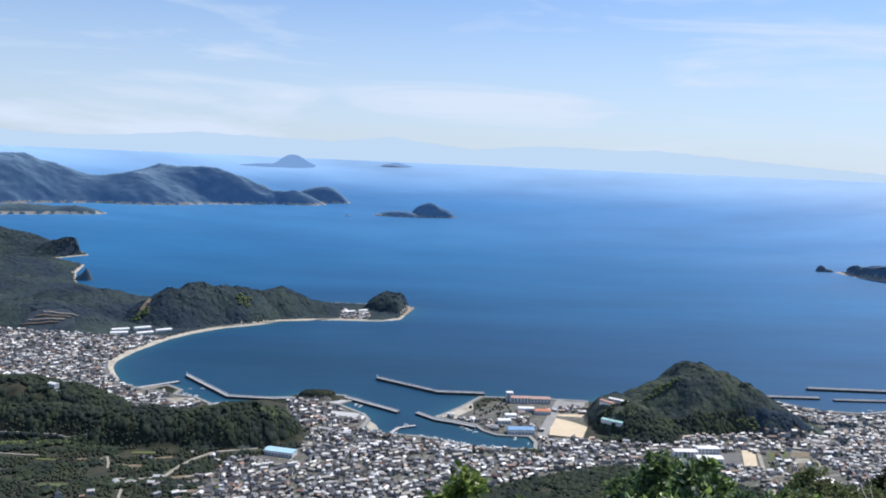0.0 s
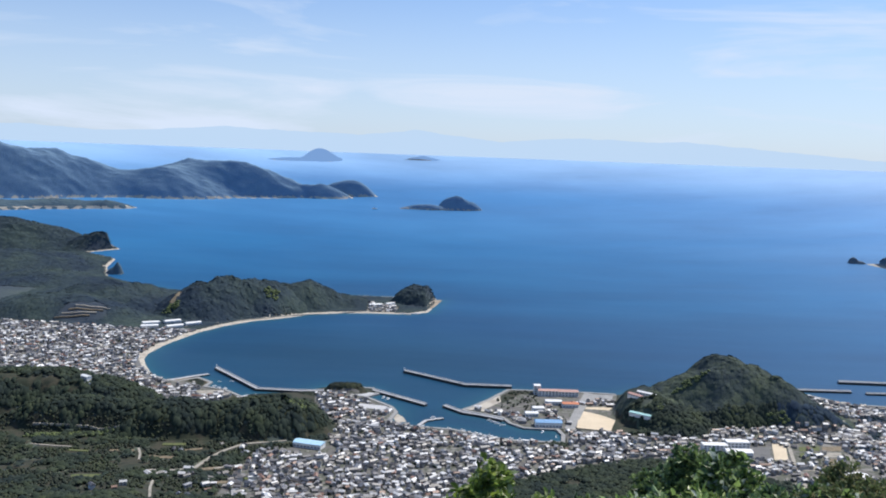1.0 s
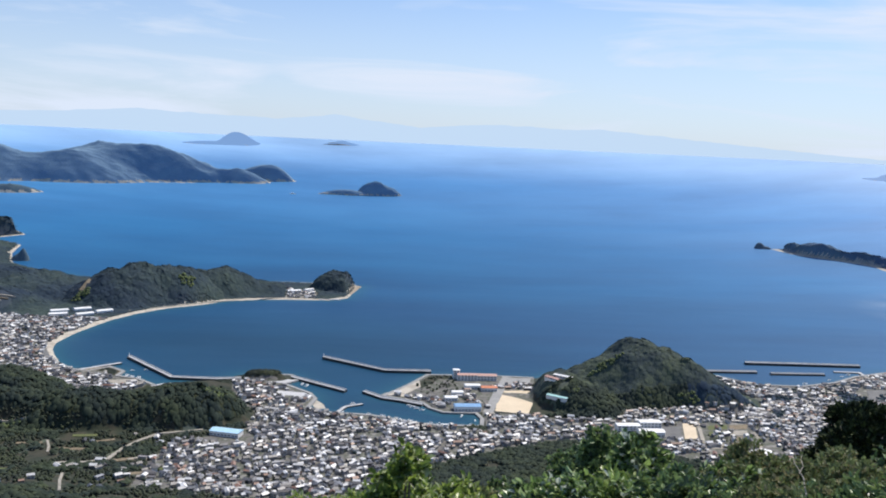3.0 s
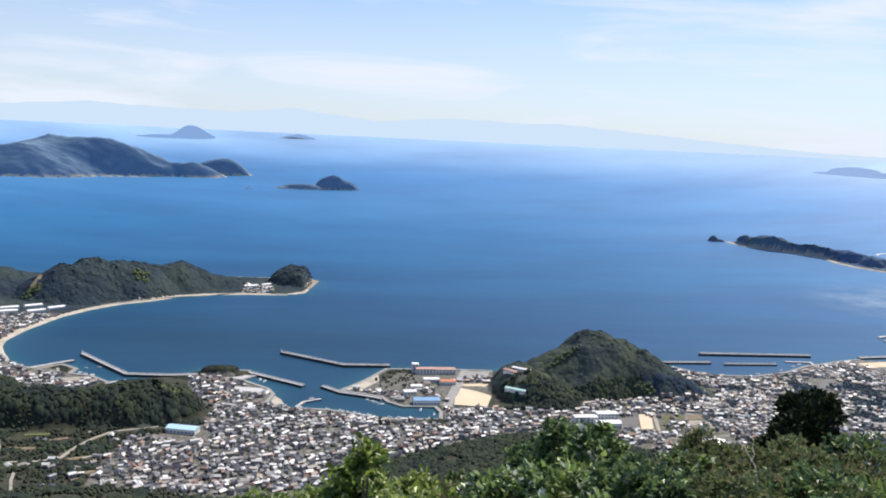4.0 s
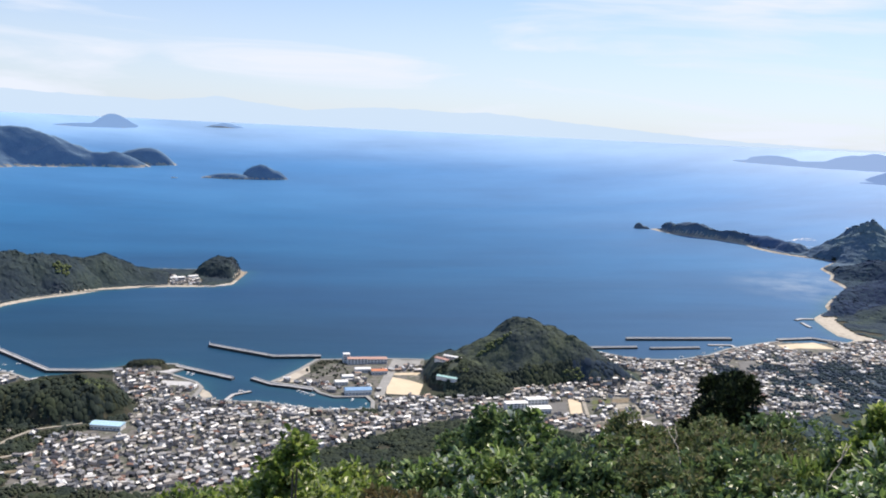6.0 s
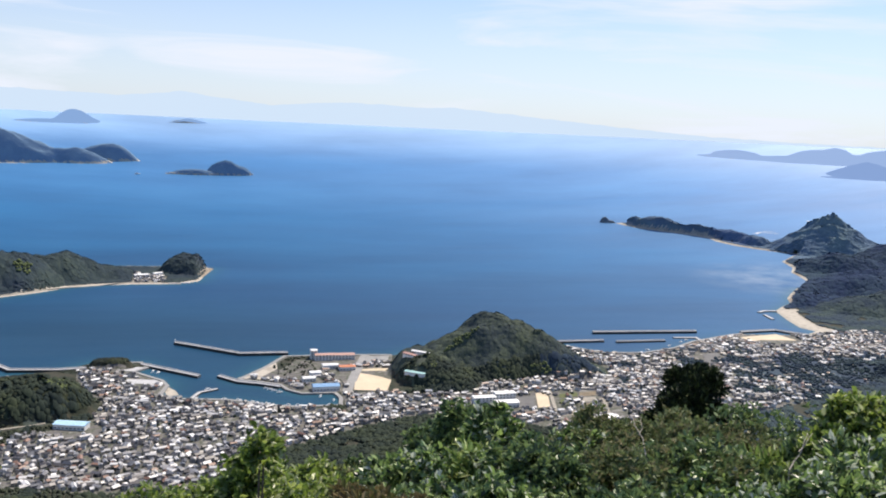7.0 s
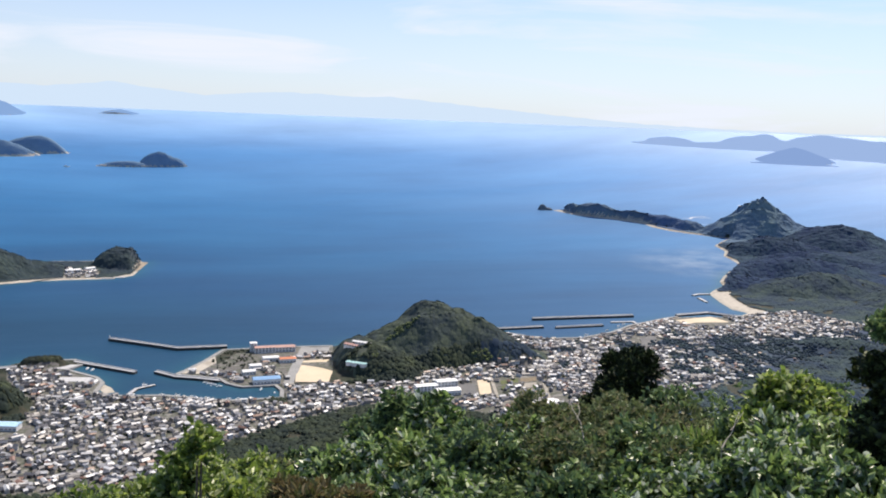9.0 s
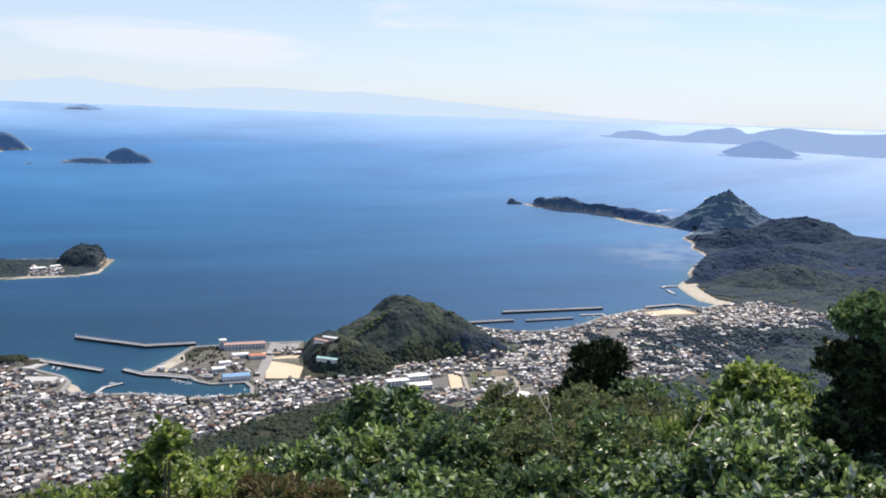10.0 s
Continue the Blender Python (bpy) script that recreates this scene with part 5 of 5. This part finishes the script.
for hx, hy, ht in [(-700, 1925, 30), (-662, 1955, 38), (-640, 1905, 40), (-612, 1945, 42), (-690, 1890, 25)]:
    big_building("long white storehouse behind the beach", hx, hy, 36, 13, 6, 1.8, ht, WHITE, WHITE, 1, "storehouse")
big_building("long glasshouse in the eastern town", 498, 1120, 42, 14, 4, 1.6, 4, WHITE, WHITE, 1, "glasshouse")


# ---- boats ----
def boat(label, x, y, turn, length=9.0, s=1.0):
    ob = thing("boat", label, "boat", x, y, 0, turn, "boats in the harbour")
    bm = bmesh.new()
    secs = []
    for k, (u, wd, lo, hi) in enumerate([(-0.5, 0.34, -0.1, 0.9), (-0.2, 0.40, -0.3, 0.9), (0.2, 0.36, -0.3, 1.05), (0.42, 0.16, 0.0, 1.35), (0.5, 0.03, 0.5, 1.5)]):
        w = wd * length * 0.36
        secs.append([bm.verts.new((u * length, -w, hi)), bm.verts.new((u * length, -w * 0.6, lo)), bm.verts.new((u * length, w * 0.6, lo)), bm.verts.new((u * length, w, hi))])
    for a, b in zip(secs, secs[1:]):
        for i in range(3):
            bm.faces.new((a[i], a[i + 1], b[i + 1], b[i]))
        bm.faces.new((a[3], a[0], b[0], b[3]))
    bm.faces.new(secs[0])
    bm.faces.new(secs[-1][::-1])
    bmesh.ops.recalc_face_normals(bm, faces=bm.faces)
    part("hull", bm, WHITE, ob)
    bm = box(bmesh.new(), -0.28 * length, -0.09 * length, 0.85, 0.02 * length, 0.09 * length, 2.5, 0.1)
    cabin = part("cabin", bm, WHITE, ob)
    bm = box(bmesh.new(), -0.2 * length, -0.092 * length, 1.6, 0.024 * length, 0.092 * length, 2.15)
    part("window", bm, GLASS, cabin)
    bm = bmesh.new()
    bmesh.ops.create_cone(bm, segments=6, radius1=0.06, radius2=0.04, depth=3, cap_ends=True, matrix=Matrix.Translation((-0.1 * length, 0, 3.9)))
    part("mast", bm, CONCRETE, ob)
    ob.scale = (s, s, s)
    return ob


first = boat("small white fishing boat moored at the quay", 46, 1322, 20)
rng = random.Random(3)
for bx, by, bt in [(52, 1314, 24), (60, 1306, 18), (40, 1330, 30), (118, 1282, 80), (136, 1262, 85), (128, 1240, 5), (100, 1242, 5), (70, 1245, 8), (84, 1240, 2),
                   (40, 1252, 12), (20, 1264, 15), (0, 1272, 8), (-20, 1280, 5), (-46, 1330, 40), (-40, 1322, 35), (-420, 1452, 60), (-410, 1444, 60), (-398, 1440, 65),
                   (-420, 1485, 10), (-400, 1490, 5), (-60, 1286, 30), (820, 1560, 20), (860, 1590, 25), (760, 1530, 10), (880, 1605, 20), (-132, 1430, 70), (-124, 1422, 60)]:
    copy_thing(first, pose(bx, by, 0, 0, 0, bt + rng.uniform(-8, 8)) @ Matrix.Scale(rng.uniform(0.8, 1.25), 4))
bx, by = polar(-6.2, 6450)
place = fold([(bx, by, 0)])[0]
ferry = boat("white boat out on the open water", place[0], place[1], 15, 36, 1.0)
ferry.location.z = place[2] + 0.2
ferry.scale = (0.75, 0.75, 2.4)


# ---- foreground shrubs at the look-out ----
def leaf_cloud(name, centres, radii, count, leaf, mat, parent, seed, droop=0.2, slim=0.27, twigs=9, up=0.0):
    """Folded leaves in whorls. The whorls crowd round a few twigs on each rounded mass, with dark gaps between them."""
    rng = np.random.RandomState(seed)
    unit = lambda v: v / np.maximum(1e-6, np.linalg.norm(v, axis=1, keepdims=True))
    cs, rs = np.repeat(np.array(centres), count, 0), np.repeat(np.array(radii), count, 0)
    way = rng.normal(0, 1, (len(centres), twigs, 3))
    way[..., 2] = np.abs(way[..., 2]) * 0.9 - 0.1
    far = rng.uniform(0.7, 1.3, (len(centres), twigs))
    pick = rng.randint(0, twigs, len(cs))
    row = np.repeat(np.arange(len(centres)), count)
    n = unit(unit(way.reshape(-1, 3))[row * twigs + pick] + rng.normal(0, 0.24, cs.shape))
    tip = cs + n * rs * (far[row, pick] * rng.uniform(0.55, 1.0, len(cs)) ** 0.45)[:, None]
    n = unit(n + np.array([0, 0, up]))
    n, tip = np.repeat(n, 6, 0), np.repeat(tip, 6, 0)
    d = n * 0.8 + rng.normal(0, 0.7, n.shape)
    d[:, 2] -= droop * rng.rand(len(n))
    d = unit(d)
    side = unit(np.cross(d, n + rng.normal(0, 0.35, n.shape)))
    top = np.cross(side, d)
    ll = leaf * rng.uniform(0.6, 1.35, (len(n), 1))
    ww = ll * slim
    o = tip + rng.normal(0, leaf * 0.2, n.shape)
    lift = top * ww * 0.4
    vs = np.stack([o, o + d * ll * 0.3 + side * ww + lift, o + d * ll * 0.68 + side * ww * 0.9 + lift, o + d * ll - top * ww * 0.4,
                   o + d * ll * 0.68 - side * ww * 0.9 + lift, o + d * ll * 0.3 - side * ww + lift], 1).reshape(-1, 3)
    fs = (np.array([(0, 1, 2, 3), (0, 3, 4, 5)])[None] + 6 * np.arange(len(n))[:, None, None]).reshape(-1, 4)
    ob = part_mesh(name, mesh_from(name, vs, [fs], [mat], smooth=False), parent)
    ob["kind"] = "stuff"
    return ob


def stem(parent, a, b, r0, r1, bend=0.08, name="branch"):
    a, b = Vector(a), Vector(b)
    bm = bmesh.new()
    rings = []
    for i in range(6):
        u = i / 5
        c = a.lerp(b, u) + Vector((math.sin(u * 5 + a.x * 7), math.cos(u * 4 + a.y * 5), 0)) * bend * math.sin(u * math.pi)
        r = r0 + (r1 - r0) * u
        rings.append([bm.verts.new(c + Vector((math.cos(q) * r, math.sin(q) * r, 0))) for q in [math.tau * j / 6 for j in range(6)]])
    for p, q in zip(rings, rings[1:]):
        for j in range(6):
            bm.faces.new((p[j], p[(j + 1) % 6], q[(j + 1) % 6], q[j]))
    return part(name, bm, BARK, parent)


def shrub(az, r, top, size, mat, label, seed, leaf=0.085, count=130, lobes=4, name="shrub", spread=0.75, tall=0.8, slim=0.27, twigs=9, up=0.0):
    """A shrub whose crown reaches up to the elevation top (degrees) as seen from the look-out."""
    x, y = polar(az, r)
    zt = EYE.z + r * math.tan(radians(top))
    zg = ground_at(x, y)
    ob = thing(name, label, "shrub", x, y, zg, 0, "shrubs round the look-out")
    rng = np.random.RandomState(seed)
    cs, rs = [], []
    for i in range(lobes):
        s = size * rng.uniform(0.5, 0.8) if i else size * 0.75
        a, q = rng.uniform(0, math.tau), size * spread * math.sqrt(rng.rand()) * (i > 0)
        rz = s * tall
        cs.append((math.cos(a) * q, math.sin(a) * q, zt - zg - rz * 1.05 - (0 if i == 0 else rng.uniform(0.0, 0.75) * size)))
        rs.append((s, s, rz))
    leaf_cloud("leaves", cs, rs, count, leaf, mat, ob, seed, 0.2, slim, twigs, up)
    for c in cs:
        stem(ob, (c[0] * 0.2, c[1] * 0.2, -0.1), c, 0.03 * size + 0.008, 0.01, 0.1 * size)
    return ob


SKYLINE = [(-9, -24.5), (-5.3, -22.6), (-2.9, -22.0), (-0.7, -21.5), (0.3, -20.9), (2.8, -20.9), (3.5, -21.4), (7.1, -20.9), (10.3, -20.0), (12.2, -19.5), (13.2, -18.7), (14.4, -17.8), (15.6, -17.8),
           (17.1, -18.1), (19, -17.8), (23.5, -18.0), (25.7, -17.4), (27.2, -16.8), (28.3, -17.0), (31.9, -16.0), (35.4, -16.0), (37.4, -15.2), (39, -14.4), (41.9, -14.2), (43, -14.4), (52, -14)]
GLOSSY = (LEAF_DARK, "evergreen shrub with glossy dark green leaves", 0.09, 0.24)
DEEP = (LEAF_DEEP, "shaded shrub with small deep green leaves", 0.075, 0.25)
FRESH = (LEAF_LIGHT, "bushy shrub with fresh yellow-green leaves", 0.088, 0.24)
OLIVE = (LEAF_FINE, "scrubby bush with fine olive-green leaves and thin twigs", 0.065, 0.22)
SOFT = (LEAF_SOFT, "clump of soft bamboo grass with slender leaves", 0.15, 0.09)
DRY = (LEAF_DRY, "half-dry shrub with brown leaves", 0.075, 0.2)


def build_shrubs():
    rng = random.Random(8)
    ka, ke = [s[0] for s in SKYLINE], [s[1] for s in SKYLINE]
    seed = 100
    for row, (r, step, drop, size) in enumerate([(10.5, 2.4, 0.2, 0.62), (8.8, 2.6, 2.0, 0.52), (7.4, 2.9, 4.2, 0.46), (6.2, 3.4, 7.0, 0.42)]):
        az = -7.0 + row * 0.8
        while az < 50:
            top = float(np.interp(az, ka, ke)) - drop + rng.uniform(-1.5, 0.35)
            kind = rng.random()
            if top > -29:
                if row < 2:
                    if az < 5.5 or 37.6 < az < 42.2:
                        sort = FRESH if kind < 0.85 else OLIVE
                    elif az < 11.5:
                        sort = OLIVE if row == 0 or kind < 0.5 else FRESH
                    elif az < 16.5:
                        sort = DEEP if kind < 0.75 else GLOSSY
                    elif az < 24:
                        sort = SOFT if kind < 0.4 else GLOSSY if kind < 0.8 else DEEP
                    elif az < 35:
                        sort = OLIVE if kind < 0.5 else DEEP if kind < 0.8 else SOFT
                    else:
                        sort = DEEP if kind < 0.6 else GLOSSY
                elif 6.0 < az < 11.0 and kind < 0.7:
                    sort = DRY
                elif az < 6:
                    sort = FRESH if kind < 0.7 else GLOSSY
                else:
                    sort = GLOSSY if kind < 0.6 else FRESH if kind < 0.72 else SOFT if kind < 0.82 else DEEP
                mat, label, leaf, slim = sort
                count = 170 if sort == OLIVE else 90 if sort == SOFT else 108
                shrub(az, r * rng.uniform(0.93, 1.07), top, size * rng.uniform(0.75, 1.25), mat, label, seed, leaf * (1, 1, 0.92, 0.85)[row], count, 6, spread=1.1, slim=slim, twigs=7 if sort == SOFT else 10, up=0.6 if sort == SOFT else 0.15)
            seed += 1
            az += step * rng.uniform(0.8, 1.2)


build_shrubs()
for az, r, top, size in ((8.2, 6.8, -22.8, 0.26), (10.0, 6.4, -23.4, 0.26)):
    shrub(az, r, top, size, LEAF_DRY, "half-dry shrub with brown leaves", int(az * 10), 0.075, 120, 6, spread=1.0, slim=0.18)
shrub(2.0, 8.2, -19.1, 0.2, LEAF_LIGHT, "slender shoot with bright yellow-green leaves", 70, 0.09, 26, 2, tall=1.9, spread=0.4)
shrub(0.6, 8.8, -21.1, 0.26, LEAF_LIGHT, "slender shoot with bright yellow-green leaves", 76, 0.1, 50, 3, tall=1.1)
shrub(14.9, 11.2, -17.4, 0.4, LEAF_DEEP, "dark evergreen shrub standing above its neighbours", 71, 0.09, 130, 5)
shrub(17.4, 10.6, -17.8, 0.34, LEAF_DARK, "evergreen shrub with glossy dark green leaves", 77, 0.1, 110, 5)
shrub(39.6, 9.4, -14.5, 0.42, LEAF_LIGHT, "tall bush with fresh yellow-green leaves", 78, 0.085, 150, 6, spread=0.9)
shrub(29.2, 13.0, -15.9, 0.32, LEAF_BLACK, "dense dark pine-like bush with ragged tufts", 80, 0.1, 190, 9, "bush", 1.4, 1.0, slim=0.14, twigs=8, up=0.4)
shrub(29.9, 13.4, -14.1, 0.21, LEAF_BLACK, "dense dark pine-like bush with ragged tufts", 72, 0.1, 95, 16, "bush", 1.75, 1.0, slim=0.13, twigs=6, up=0.7)
shrub(29.7, 13.2, -14.9, 0.3, LEAF_BLACK, "dense dark pine-like bush with ragged tufts", 73, 0.1, 190, 10, "bush", 1.35, 1.0, slim=0.14, twigs=8, up=0.5)
# lit top in greener leaves; the crowns below are shaded by near-black colour
shrub(45.6, 8.5, -9.6, 0.2, LEAF_DEEP, "dark evergreen tree top against the bay", 74, 0.08, 120, 13, "bush", 1.5, 0.7, twigs=7)
shrub(46.6, 8.3, -12.1, 0.3, LEAF_BLACK, "dark evergreen tree in shade", 75, 0.08, 230, 12, "bush", 1.35, 1.1)
shrub(46.0, 8.1, -15.5, 0.3, LEAF_BLACK, "dark evergreen tree in shade", 79, 0.08, 230, 10, "bush", 1.2, 1.1)


# pale dead branches that stick out of the scrub
for az, r, el0, el1, lean in [(27.3, 8.4, -19.4, -17.9, -1.0), (36.0, 8.2, -19.0, -17.4, 0.8)]:
    x, y = polar(az, r)
    x1, y1 = polar(az + lean, r + 0.3)
    zg = ground_at(x, y)
    dead = thing("dead_branch", "bare pale dead branch sticking out of the scrub", "branch", x, y, zg)
    mid = Vector((0, 0, EYE.z + r * math.tan(radians(el0)) - zg))
    tip = Vector((x1 - x, y1 - y, EYE.z + r * math.tan(radians(el1)) - zg))
    stem(dead, (0.05, 0, -0.1), mid, 0.012, 0.008, 0.05)
    stem(dead, mid, tip, 0.008, 0.003, 0.03, "twig")
    stem(dead, mid.lerp(tip, 0.5), mid.lerp(tip, 0.9) + Vector((0.1, 0.05, 0.02)), 0.005, 0.002, 0.02, "twig")
    for o in dead.children:
        o.data.materials[0] = DEAD_WOOD


# lines of foam where the swell breaks behind the spit and off the beach
FOAM = material("sea_foam", [(0.62, 0.66, 0.7), (0.75, 0.78, 0.8)], 0.8, 12, fine=0.2)


def foam(ax, ay, bx, by, width, seed):
    n = 24
    u = np.linspace(0, 1, n)
    x, y = ax + (bx - ax) * u, ay + (by - ay) * u
    nx, ny = -(by - ay), bx - ax
    k = math.hypot(nx, ny)
    w = width * (0.35 + 0.65 * np.abs(rough(x, y, 60, seed))) * np.sin(u * math.pi) ** 0.5
    wob = width * rough(x, y, 90, seed + 1)
    rows = [np.stack([x + nx / k * (wob + s * w), y + ny / k * (wob + s * w), np.full(n, 1.2)], -1) for s in (-0.5, 0.5)]
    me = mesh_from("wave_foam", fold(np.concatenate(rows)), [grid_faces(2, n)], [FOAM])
    tagged(new("wave_foam", me), "thin white line of breaking swell on the sea", "foam", "lines of foam", "structure")


for k, (ax, ay, bx, by, w) in enumerate([(2216, 3555, 2369, 3598, 30), (2121, 3347, 2210, 3330, 14), (2300, 3620, 2400, 3650, 18), (2945, 4177, 3007, 4217, 30)]):
    foam(ax, ay, bx, by, w, k + 3)
